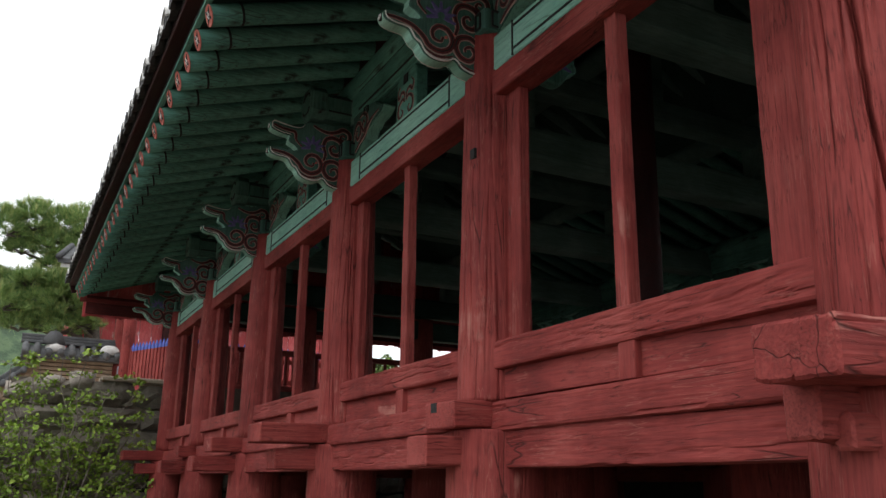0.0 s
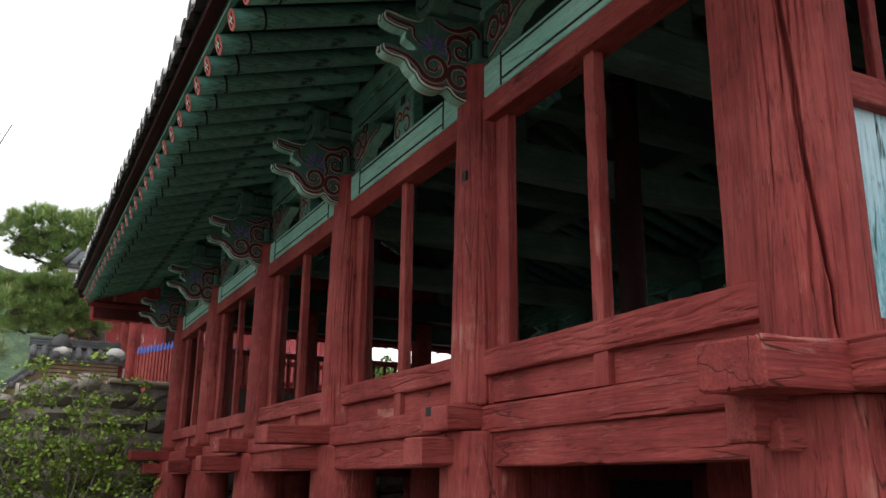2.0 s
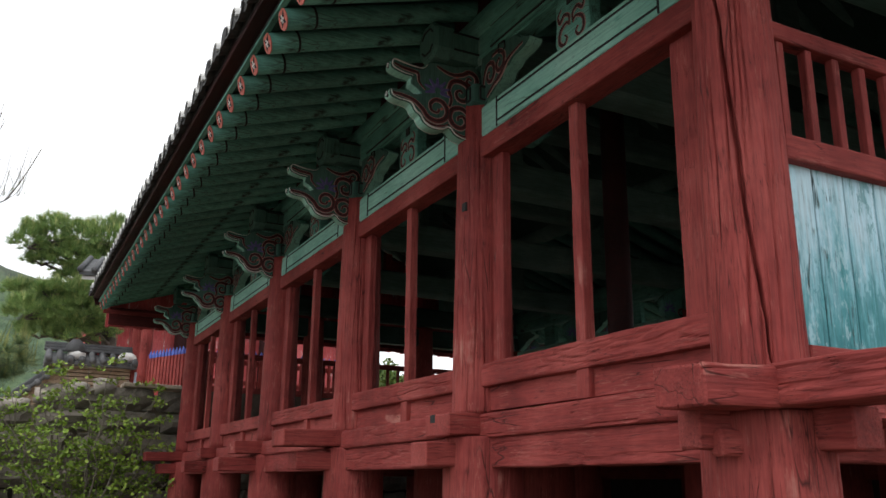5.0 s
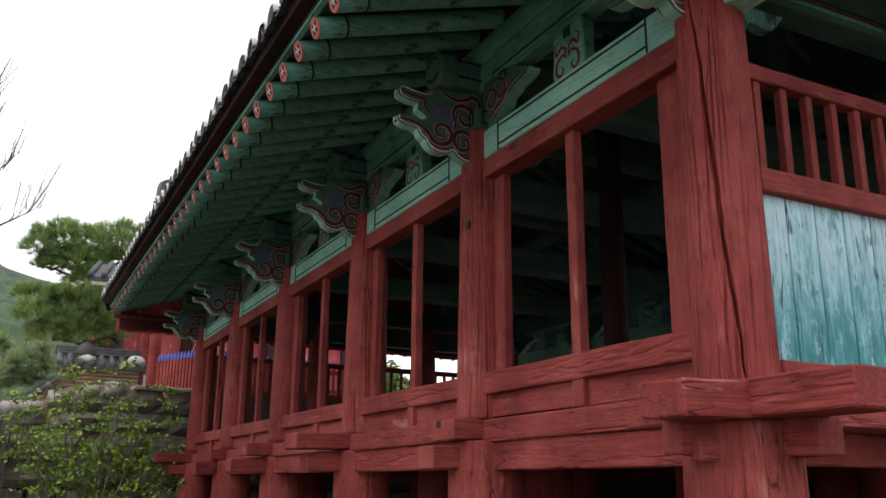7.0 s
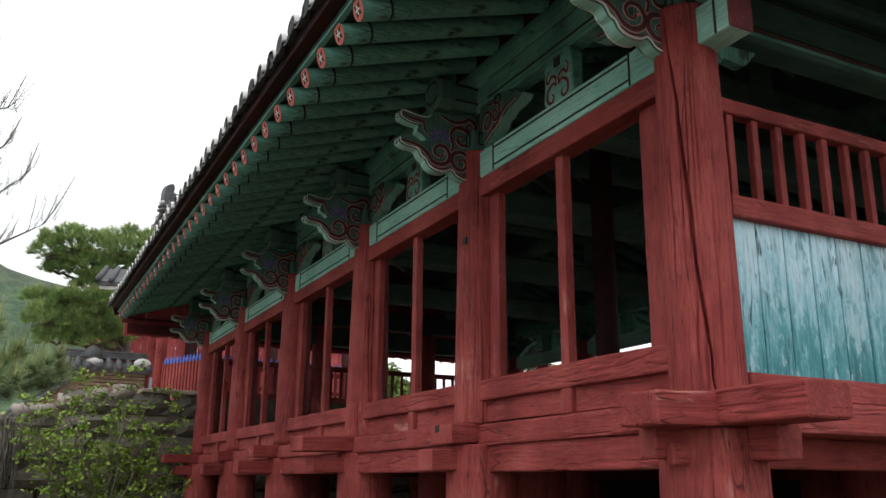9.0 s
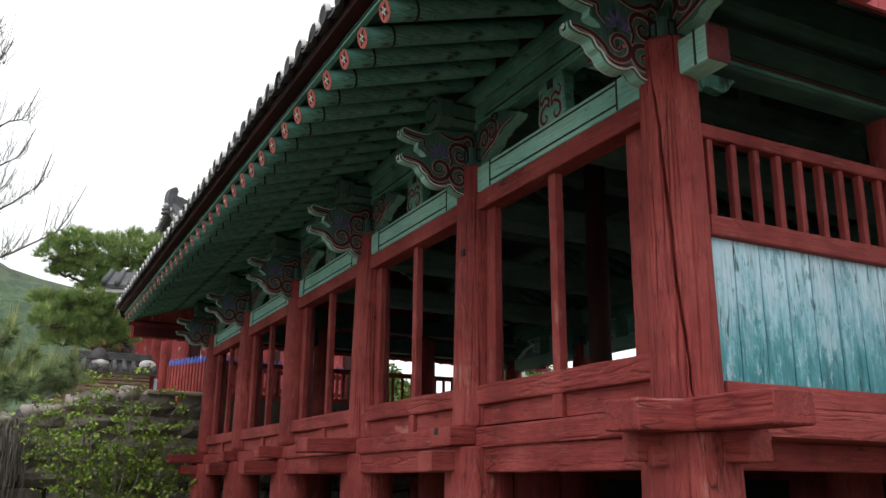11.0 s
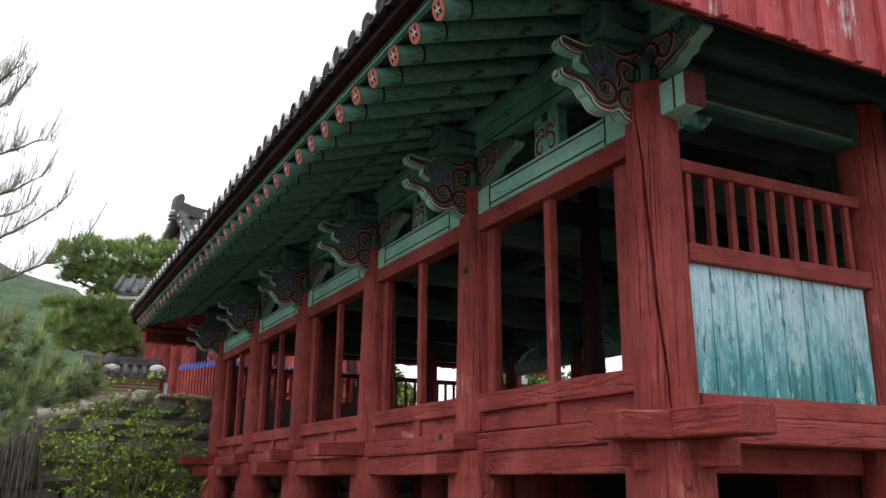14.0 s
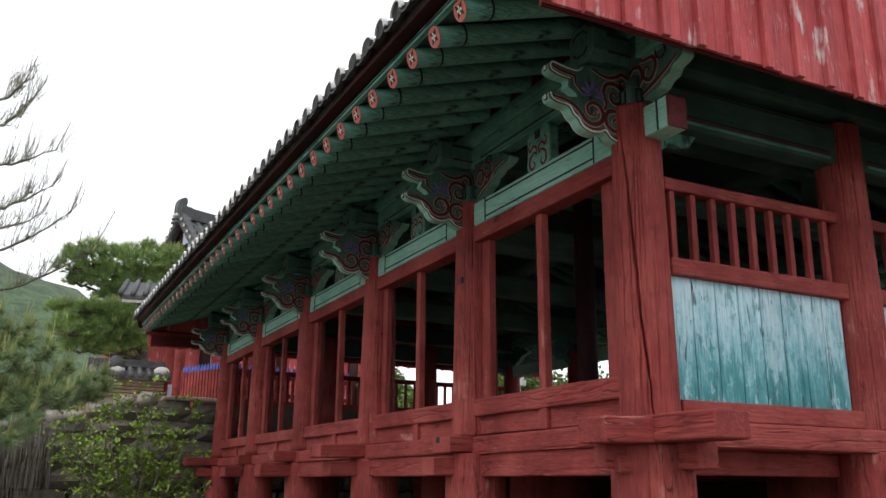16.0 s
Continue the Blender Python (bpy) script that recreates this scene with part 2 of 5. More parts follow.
def timber(p0, p1, w, h, edge=0.014, rough=0.004, step=0.12, seed=0.0, up=(0, 0, 1), taper=1.0, grooves=0.0):
    """A hewn beam from p0 to p1 (centre line), w across and h high, with worn rounded edges and slight unevenness."""
    p0, p1 = Vector(p0), Vector(p1)
    d = p1 - p0
    length = d.length
    d.normalize()
    up = Vector(up)
    side = d.cross(up).normalized()
    up = side.cross(d).normalized()
    n = max(2, min(60, int(length / step)))
    prof = []
    a, c = w / 2, h / 2
    for sx, sy in ((1, 1), (-1, 1), (-1, -1), (1, -1)):
        corner = [(sx * (a - edge), sy * c), (sx * (a - edge * 0.3), sy * (c - edge * 0.3)), (sx * a, sy * (c - edge))]
        if sx * sy > 0:
            corner.reverse()
        prof += corner
    if grooves:
        fine = []
        for (xa, ya), (xb, yb) in zip(prof, prof[1:] + prof[:1]):
            k = max(1, int(math.hypot(xb - xa, yb - ya) / 0.008))
            fine += [(xa + (xb - xa) * i / k, ya + (yb - ya) * i / k) for i in range(k)]
        prof = fine
        n = int(length / 0.035)
    bm = bmesh.new()
    rings = []
    stations = [0.0, edge * 0.6] + [length * i / n for i in range(1, n)] + [length - edge * 0.6, length]
    for k, s in enumerate(stations):
        inset = 0.75 * edge if k in (0, len(stations) - 1) else 0.0
        f = 1 + (taper - 1) * s / length
        ring = []
        around = 0.0
        for i, (x, y) in enumerate(prof):
            around += math.hypot(x - prof[i - 1][0], y - prof[i - 1][1]) if i else 0.0
            cut = 0.0
            if grooves:
                g = abs(noise.noise(Vector((s * 0.8 + seed, around * 13, seed * 1.3))) + 0.25 * noise.noise(Vector((s * 5, around * 30, seed))))
                where = noise.noise(Vector((s * 1.1, around * 5, seed + 4)))
                cut = grooves * max(0.0, 1 - g / 0.11) * min(1.0, max(0.0, where * 4 + 0.9))
                cut += 0.0016 * noise.noise(Vector((s * 2.5, around * 90, seed)))
            x, y = x * f, y * f
            x -= math.copysign(min(inset, abs(x)), x)
            y -= math.copysign(min(inset, abs(y)), y)
            q = p0 + d * s + side * x + up * y
            o = noise.noise(q * 3.1 + Vector((seed, seed * 2, 0))) + 0.6 * noise.noise(q * 11 + Vector((seed, 0, 7)))
            q += (side * x + up * y).normalized() * (o * rough * 0.62 - cut)
            ring.append(q)
        rings.append(ring)
    loft(bm, rings)
    return bm


def pole(p0, p1, r0, r1, seg=14, rough=0.0, n=2, seed=0.0):
    p0, p1 = Vector(p0), Vector(p1)
    d = (p1 - p0).normalized()
    a = d.orthogonal().normalized()
    b = d.cross(a)
    bm = bmesh.new()
    rings = []
    for k in range(n + 1):
        s = k / n
        ring = []
        for i in range(seg):
            t = 2 * math.pi * i / seg
            o = 1 + rough * noise.noise(Vector((math.cos(t) * 2 + seed, math.sin(t) * 2, s * 6)))
            ring.append(p0.lerp(p1, s) + (a * math.cos(t) + b * math.sin(t)) * (r0 + (r1 - r0) * s) * o)
        rings.append(ring)
    loft(bm, rings)
    return bm


def smooth_line(pts, per=6, closed=False):
    out, n = [], len(pts)
    last = n if closed else n - 1
    for i in range(last):
        p = [Vector(pts[(i + k) % n] if closed else pts[min(max(i + k, 0), n - 1)]) for k in (-1, 0, 1, 2)]
        for j in range(per):
            t = j / per
            out.append(0.5 * (2 * p[1] + (p[2] - p[0]) * t + (2 * p[0] - 5 * p[1] + 4 * p[2] - p[3]) * t * t
                              + (3 * p[1] - p[0] - 3 * p[2] + p[3]) * t ** 3))
    if not closed:
        out.append(Vector(pts[-1]))
    return out


def plate(outline, thick, place):
    """A flat carved plate: outline in (u, w), thickness across; place maps (u, across, w) to the world."""
    bm = bmesh.new()
    h = thick / 2
    mid = Vector((sum(p[0] for p in outline) / len(outline), sum(p[1] for p in outline) / len(outline)))
    rings = []
    for a, s in ((-h, 0.012), (-h + 0.01, 0.0), (h - 0.01, 0.0), (h, 0.012)):
        ring = []
        for p in outline:
            q = Vector((p[0], p[1]))
            q += (mid - q).normalized() * s
            ring.append(place(q[0], a, q[1]))
        rings.append(ring)
    loft(bm, rings)
    return bm


def ribbon(bm, line, width, place, across, thick=0.006):
    """A raised flat band along a line in (u, w) on a plate's face."""
    prev = None
    n = len(line)
    for i, p in enumerate(line):
        a, b = line[max(i - 1, 0)], line[min(i + 1, n - 1)]
        d = Vector((b[0] - a[0], b[1] - a[1]))
        d = d.normalized() if d.length > 1e-9 else Vector((1, 0))
        k = width / 2 * (0.45 + 0.55 * math.sin(math.pi * min(1, (i + 1) / n * 1.1)))
        nrm = Vector((-d[1], d[0])) * k
        s = math.copysign(thick, across)
        cur = [bm.verts.new(place(p[0] + nrm[0] * f, across + (s if lift else -s), p[1] + nrm[1] * f))
               for f, lift in ((1, 0), (0.7, 1), (-0.7, 1), (-1, 0))]
        if prev:
            for j in range(3):
                bm.faces.new((prev[j], prev[j + 1], cur[j + 1], cur[j]))
        prev = cur


def spiral(cx, cy, r, turns, start, way=1, n=26):
    out = []
    for i in range(n):
        t = i / (n - 1)
        a = start + way * turns * 2 * math.pi * t
        q = r * (1 - 0.85 * t)
        out.append((cx + q * math.cos(a), cy + q * math.sin(a)))
    return out


def oval(cx, cy, ru, rw, turns, start, way):
    return [(cx + (u - cx) * ru / rw, w) for u, w in spiral(cx, cy, rw, turns, start, way, 30)]


def carved(name, outline, thick, place, parent, mat, label=""):
    """A thick carved board, its cut edge painted pale as if lit from below."""
    bm = plate(outline, thick, place)
    bm.faces.ensure_lookup_table()
    n = len(outline)
    for i, f in enumerate(bm.faces):
        f.material_index = 1 if n <= i < 2 * n else 0
    return part(name, bm, [mat, GREEN_PALE], parent, label)


def scrollwork(parent, lines, width, place, across):
    """Painted scrolls: a thin chalky outline, a dark red band and a black line in its middle, one set for each scroll."""
    for line in lines:
        for nm, w, o, mat in (("pale_border", width * 1.2, 0.9995, PINK), ("scroll", width, 1.012, SCROLL_RED), ("painted_line", width * 0.22, 1.03, BLACK)):
            bm = bmesh.new()
            ribbon(bm, line, w, place, across * o, 0.003)
            part(nm, bm, mat, parent)


def dot(parent, name, u, w, r, place, across, mat):
    bm = bmesh.new()
    ring = [(u + r * math.cos(a), w + r * math.sin(a)) for a in [math.pi * k / 4 for k in range(8)]]
    loft(bm, [[place(p[0], across * f, p[1]) for p in ring] for f in (0.97, 1.06)])
    part(name, bm, mat, parent)


def curve(*pts):
    return [tuple(p) for p in smooth_line(pts, 5)]


def lotus(parent, u, w, ru, rw, place, across):
    """Violet lotus: petals fanned upwards over a short red stem."""
    for k in range(7):
        g = math.radians(-20 + k * 220 / 6)
        bm = bmesh.new()
        ribbon(bm, [(u + ru * r * math.cos(g), w + rw * r * math.sin(g)) for r in (0.22, 0.45, 0.7, 1.0)], 0.034, place, across * 1.02, 0.003)
        part("petal", bm, VIOLET, parent)


# ---------------------------------------------------------------- ground and terrace
CX = [0.0, 2.07, 4.30, 6.42]
XC = CX[-1] / 2
CY = [0.03, 2.46, 4.80, 7.32, 9.86, 12.38]
FLOOR_Z = 2.0

bm = bmesh.new()
N = 60
far = [-600 + 1200 * i / N for i in range(N + 1)]
near = sorted(set([round(x, 2) for x in far] + [x * 0.5 for x in range(-60, 60)]))
grid = [[bm.verts.new((x, y, 0.06 * noise.noise(Vector((x * 0.4, y * 0.4, 0))) if abs(x) < 30 and abs(y) < 30 else 0.0)) for x in near] for y in near]
for j in range(len(near) - 1):
    for i in range(len(near) - 1):
        bm.faces.new((grid[j][i], grid[j][i + 1], grid[j + 1][i + 1], grid[j + 1][i]))
tagged(part("ground", bm, EARTH), "bare dry earth ground around the pavilion", "ground", kind="structure")

# ---------------------------------------------------------------- the pavilion
pavilion = thing("pavilion", "raised timber pavilion with red posts and green painted eaves", "pavilion")


def column_rings(x, y, z0, z1, r0, r1, seed, crack=None, checks=0):
    """A hewn round post. crack: angle and depth of one long open check; checks: number of fine ones all round."""
    dense = bool(crack or checks)
    angs = [2 * math.pi * i / (300 if dense else 40) for i in range(300 if dense else 40)]
    if crack:
        mid = crack[0]
        angs = sorted([a for a in angs if abs((a - mid + math.pi) % (2 * math.pi) - math.pi) > 0.66]
                      + [(mid - 0.66 + 1.32 * i / 180) % (2 * math.pi) for i in range(181)])
    g = random.Random(int(seed * 10))
    fine = [(g.uniform(0, 6.283), g.uniform(z0, z1), g.uniform(0.15, 0.7), g.uniform(0.003, 0.0055), g.uniform(0.006, 0.016), g.uniform(-0.25, 0.25)) for _ in range(checks)]
    n = int((z1 - z0) / 0.022) if dense else 26
    rings = []
    for k in range(n + 1):
        z = z0 + (z1 - z0) * k / n
        s = k / n
        r = r0 + (r1 - r0) * s
        live = [((a0 + lean * (z - zc) + 0.05 * noise.noise(Vector((a0 * 9, z * 3, 1)))), w, d * math.sqrt(max(0.0, 1 - ((z - zc) / half) ** 2)))
                for a0, zc, half, w, d, lean in fine if abs(z - zc) < half]
        path = wide = 0
        if crack:
            path = crack[0] - 0.85 * (s - 0.5) + 0.09 * noise.noise(Vector((seed, 3, z * 2.1))) + 0.035 * noise.noise(Vector((seed, 9, z * 8)))
            wide = max(0.001, 0.0125 * (0.35 + 0.65 * math.sin(math.pi * min(1, s * 1.05))) * (0.8 + 0.5 * noise.noise(Vector((1, 5, z * 4)))))
        ring = []
        for a in angs:
            c, q = math.cos(a), math.sin(a)
            rr = r * (1 + 0.016 * noise.noise(Vector((c * 1.5 + seed, q * 1.5, z * 0.9))))
            rr += 0.004 * noise.noise(Vector((c * 9 + seed, q * 9, z * 1.5)))
            if dense:
                rr += 0.0013 * noise.noise(Vector((c * 22 + seed, q * 22, z * 2.0)))
            for a0, w, d in live:
                off = abs((a - a0 + math.pi) % (2 * math.pi) - math.pi) * r
                if off < 2.2 * w:
                    rr -= d * math.exp(-(off / w) ** 2)
            if crack:
                off = abs((a - path + math.pi) % (2 * math.pi) - math.pi) * r
                if off < 0.05:
                    rr -= crack[1] * math.exp(-(off / wide) ** 4) * min(1, 8 * (1 - s))
            ring.append((x + rr * c, y + rr * q, z))
        rings.append(ring)
    return rings


def post(x, y, seed, crack=None, checks=0, head=4.16, r0=0.208, r1=0.178):
    bm = bmesh.new()
    loft(bm, column_rings(x, y, FLOOR_Z - 0.02, head, r0, r1, seed, crack, checks))
    part("column", bm, RED["z"], pavilion, smooth=True)
    bm = bmesh.new()
    loft(bm, column_rings(x, y, 0.12, 1.83, 0.285, 0.262, seed + 5, None, checks // 2))
    part("lower_column", bm, RED["z"], pavilion, smooth=True)
    bm = bmesh.new()
    loft(bm, [[(x + r * math.cos(a) * (1 + 0.1 * noise.noise(Vector((math.cos(a) + seed, math.sin(a), z)))), y + r * math.sin(a), z)
               for a in [2 * math.pi * i / 18 for i in range(18)]] for r, z in ((0.46, -0.1), (0.47, 0.04), (0.42, 0.11), (0.36, 0.13))])
    part("base_stone", bm, STONE, pavilion, smooth=True)


edge_posts = [(x, y) for x in CX for y in CY if x in (CX[0], CX[-1]) or y in (CY[0], CY[-1])]
for i, (x, y) in enumerate(edge_posts):
    corner = (x, y) == (CX[0], CY[0])
    post(x - 0.04 if corner else x, y, i * 3.7, (radians(214), 0.05) if corner else None,
         60 if corner else 36 if (x == CX[0] and y < 5) or (y == CY[0] and x < 3) else 0, 4.45 if x in CX[1:3] else 4.16, 0.197 if corner else 0.208, 0.170 if corner else 0.178)
for x in CX[1:3]:
    for y in CY[1:-1]:
        bm = bmesh.new()
        loft(bm, column_rings(x, y, 0.0, 1.83, 0.28, 0.26, x + y))
        part("lower_column", bm, RED["z"], pavilion, smooth=True)

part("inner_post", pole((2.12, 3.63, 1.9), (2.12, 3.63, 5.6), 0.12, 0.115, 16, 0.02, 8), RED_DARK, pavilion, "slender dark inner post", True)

# floor of the upper storey
for k in range(27):
    x0 = -0.1 + k * 0.242
    part("floor_board", timber((x0 + 0.12, -0.1, 1.93), (x0 + 0.12, CY[-1] + 0.1, 1.93), 0.236, 0.05, 0.005, 0.001, 1.5), FLOOR_WOOD, pavilion)


def uprights(frame_ob, X, y0, y1, ym, sd, first, reach):
    """Mullion and jambs of a bay that is framed as a window."""
    part("mullion", timber((X(0.015), ym, 2.29), (X(0.015), ym + 0.01, 3.75), 0.09, 0.07, 0.008, 0.003, seed=sd + 4, up=(1, 0, 0), grooves=0.004 if y0 < 4 else 0.0), RED["z"], frame_ob)
    part("jamb", timber((X(-0.003), y1 - reach + 0.10, 2.29), (X(-0.003), y1 - reach + 0.10, 3.75), 0.20, 0.066, 0.008, 0.003, seed=sd + 5, up=(1, 0, 0), grooves=0.004 if y0 < 4 else 0.0), RED["z"], frame_ob)
    wj = 0.22 if first else 0.1
    yj = y0 + (0.325 if first else 0.24)
    part("jamb", timber((X(-0.003), yj, 2.29), (X(-0.003), yj, 3.75), wj, 0.068, 0.008, 0.003, seed=sd + 6, up=(1, 0, 0), grooves=0.004 if first else 0.0), RED["z"], frame_ob)


# ---- long sides: floor beams, sill, frames, tie beam, per bay
EDGE_FRONT = [0.115, 0.185, 0.195, 0.135, 0.12]
MULLION_AT = [0.035, -0.02, -0.035, 0.0, -0.05]
JAMB_REACH = [0.32, 0.305, 0.34, 0.355, 0.41]


def bay(xf, s, y0, y1, i):
    """One bay of a long side. xf: line of the posts; s: -1 where the outside is towards -x, +1 where it is towards +x."""
    X = lambda d: xf + s * d
    first = i == 0
    ym = (y0 + y1) / 2
    front = EDGE_FRONT[i]
    sd = y0 * 1.7 + xf
    gr = 0.008 if s < 0 and y0 < 6 else 0.0
    # lower tie between the short posts, and the floor's edge beam above it
    part("floor_joist", timber((X(front - 0.115), y0, 1.738), (X(front - 0.115), y1, 1.73), 0.17, 0.19, 0.012, 0.005, seed=sd, grooves=gr), RED["y"], pavilion)
    part("edge_beam", timber((X(front - 0.15), y0 + 0.1, 1.912), (X(front - 0.15), y1 - 0.1, 1.896), 0.30, 0.155, 0.018, 0.009, seed=sd + 1, grooves=gr * 1.3), RED["y"], pavilion)
    frame_ob = part("window_frame", timber((X(0.01), y0 + 0.15, 2.222), (X(0.01), y1 - 0.15, 2.222), 0.20, 0.155, 0.016, 0.009, seed=sd + 2, grooves=gr * 1.2), RED["y"], pavilion,
                    "weathered red sill and frame of an open bay")
    part("lower_panel", timber((X(0.03), y0 + 0.15, 2.07), (X(0.03), y1 - 0.15, 2.07), 0.06, 0.155, 0.004, 0.003, seed=sd + 3), RED["y"], frame_ob)
    part("short_mullion", timber((X(0.035), ym + MULLION_AT[i] - 0.07, 1.985), (X(0.035), ym + MULLION_AT[i] - 0.07, 2.15), 0.11, 0.125, 0.006, 0.002, seed=sd, up=(1, 0, 0)), RED["z"], frame_ob)
    if s < 0:
        part("header", timber((X(0.015), y0 + 0.13, 3.818), (X(0.015), y1 - 0.13, 3.818), 0.17, 0.152, 0.012, 0.005, seed=sd + 7), RED["y"], pavilion)
    if s < 0:
        uprights(frame_ob, X, y0, y1, ym + MULLION_AT[i], sd, first, JAMB_REACH[i])
    # pale green tie beam with black lines
    out = 0.4 if first else 0.0
    tb = part("tie_beam", timber((X(0.01), y0 + 0.12 - (out + 0.12 if first else 0), 4.012), (X(0.01), y1 - 0.12, 4.012), 0.17, 0.226, 0.014, 0.004, seed=sd + 8), GREEN_PALE, pavilion,
              "pale green tie beam outlined in black")
    if first:
        part("beam_end", timber((X(0.01), y0 - out - 0.006, 4.012), (X(0.01), y0 - out + 0.012, 4.012), 0.174, 0.23, 0.012, 0.0), SCROLL_RED, tb, "red painted beam end")
    xl = X(0.0975)
    for z in (4.085, 3.942):
        bm = bmesh.new()
        box(bm, xl - 0.004, xl + 0.004, y0 + 0.42, y1 - 0.36, z - 0.006, z + 0.006)
        part("painted_line", bm, BLACK, tb)
    for yl in (y0 + 0.42, y1 - 0.36) + ((y0 - 0.3,) if first else ()):
        bm = bmesh.new()
        box(bm, xl - 0.004, xl + 0.004, yl - 0.006, yl + 0.006, 3.902, 4.122)
        part("painted_line", bm, BLACK, tb)
    # carved plate standing on the tie beam, and the purlin support over it
    pl = part("middle_plate", plate(smooth_line([(-0.15, 4.128), (0.15, 4.128), (0.165, 4.3), (0.14, 4.5), (-0.14, 4.5), (-0.165, 4.3)], 3, True), 0.10,
                                    lambda u, a, w: (X(0.02) + a, ym + u, w)), GREEN["y"], pavilion, "green plate with red scrolls")
    on_plate = lambda u, a, w: (X(0.02) + s * a, ym + u, w)
    scrollwork(pl, [curve(*[(m * u, w) for u, w in stroke]) for m in (-1, 1) for stroke in (
        ((0.015, 4.255), (0.05, 4.285), (0.115, 4.25), (0.125, 4.18), (0.08, 4.145), (0.045, 4.18), (0.07, 4.21)),
        ((0.02, 4.265), (0.02, 4.32), (0.07, 4.345), (0.115, 4.31), (0.135, 4.36), (0.10, 4.40)))], 0.032, on_plate, 0.051)
    bm = bmesh.new()
    box(bm, X(0.075) - 0.003, X(0.075) + 0.003, ym - 0.035, ym + 0.035, 4.40, 4.47)
    part("painted_mark", bm, BLACK, pl)


def long_side(xf, s):
    for i in range(5):
        bay(xf, s, CY[i], CY[i + 1], i)


long_side(0.0, -1)
long_side(CX[-1], 1)

# purlins along the eaves: a flat supporting timber with a round purlin on it
for xf, s in ((0.0, -1), (CX[-1], 1)):
    pu = part("eave_purlin", timber((xf, -0.85, 4.62), (xf, 13.23, 4.62), 0.19, 0.20, 0.02, 0.003), GREEN["y"], pavilion)
    part("round_purlin", pole((xf, -0.85, 4.80), (xf, 13.23, 4.80), 0.14, 0.14, 16), GREEN["y"], pavilion, smooth=True)
    part("purlin_bearer", timber((xf, -0.35, 4.535), (xf, 12.73, 4.535), 0.13, 0.07, 0.008, 0.002), GREEN["y"], pavilion)
    for i in range(5):
        for za in (4.535, 4.70):
            bm = bmesh.new()
            xl = xf + s * 0.097
            box(bm, xl - 0.004, xl + 0.004, CY[i] + 0.28, CY[i + 1] - 0.28, za, za + 0.012)
            part("painted_line", bm, BLACK, pu)


# ---- brackets at the heads of the posts
ARM = smooth_line([(0.10, 3.96), (0.145, 3.918), (0.23, 3.90), (0.31, 3.92), (0.345, 3.955), (0.375, 3.967), (0.405, 3.948), (0.46, 3.938), (0.52, 3.948), (0.565, 3.975),
                   (0.595, 4.02), (0.63, 4.042), (0.66, 4.088), (0.70, 4.100), (0.76, 4.104), (0.812, 4.125), (0.815, 4.172), (0.74, 4.178), (0.66, 4.166), (0.585, 4.186),
                   (0.61, 4.222), (0.66, 4.25), (0.655, 4.300), (0.712, 4.306), (0.768, 4.318), (0.815, 4.342), (0.808, 4.394), (0.742, 4.387), (0.672, 4.376), (0.575, 4.378),
                   (0.53, 4.43), (0.50, 4.452), (0.44, 4.456), (0.30, 4.458), (0.10, 4.46)], 3, True)
LOWER_EDGE, UPPER_EDGE = ARM[3:48], ARM[66:90]
INNER = smooth_line([(0.0, 0.02), (-0.2, 0.0), (-0.26, 0.06), (-0.42, 0.05), (-0.5, 0.13), (-0.56, 0.17), (-0.54, 0.25), (-0.57, 0.31), (-0.47, 0.4), (-0.3, 0.5), (0.0, 0.56)], 4, True)
SIDE_ARM = smooth_line([(0.0, 4.14), (0.07, 4.165), (0.15, 4.20), (0.22, 4.235), (0.27, 4.245), (0.31, 4.30), (0.38, 4.315), (0.43, 4.345), (0.52, 4.352), (0.60, 4.372), (0.625, 4.41),
                        (0.53, 4.445), (0.45, 4.50), (0.20, 4.52), (0.0, 4.52)], 3, True)
CORNER_ARM = smooth_line([(0.0, 4.14), (0.10, 4.16), (0.16, 4.205), (0.24, 4.225), (0.33, 4.235), (0.38, 4.275), (0.45, 4.292), (0.475, 4.335), (0.54, 4.355), (0.585, 4.385),
                          (0.565, 4.43), (0.50, 4.47), (0.44, 4.545), (0.30, 4.56), (0.0, 4.56)], 3, True)


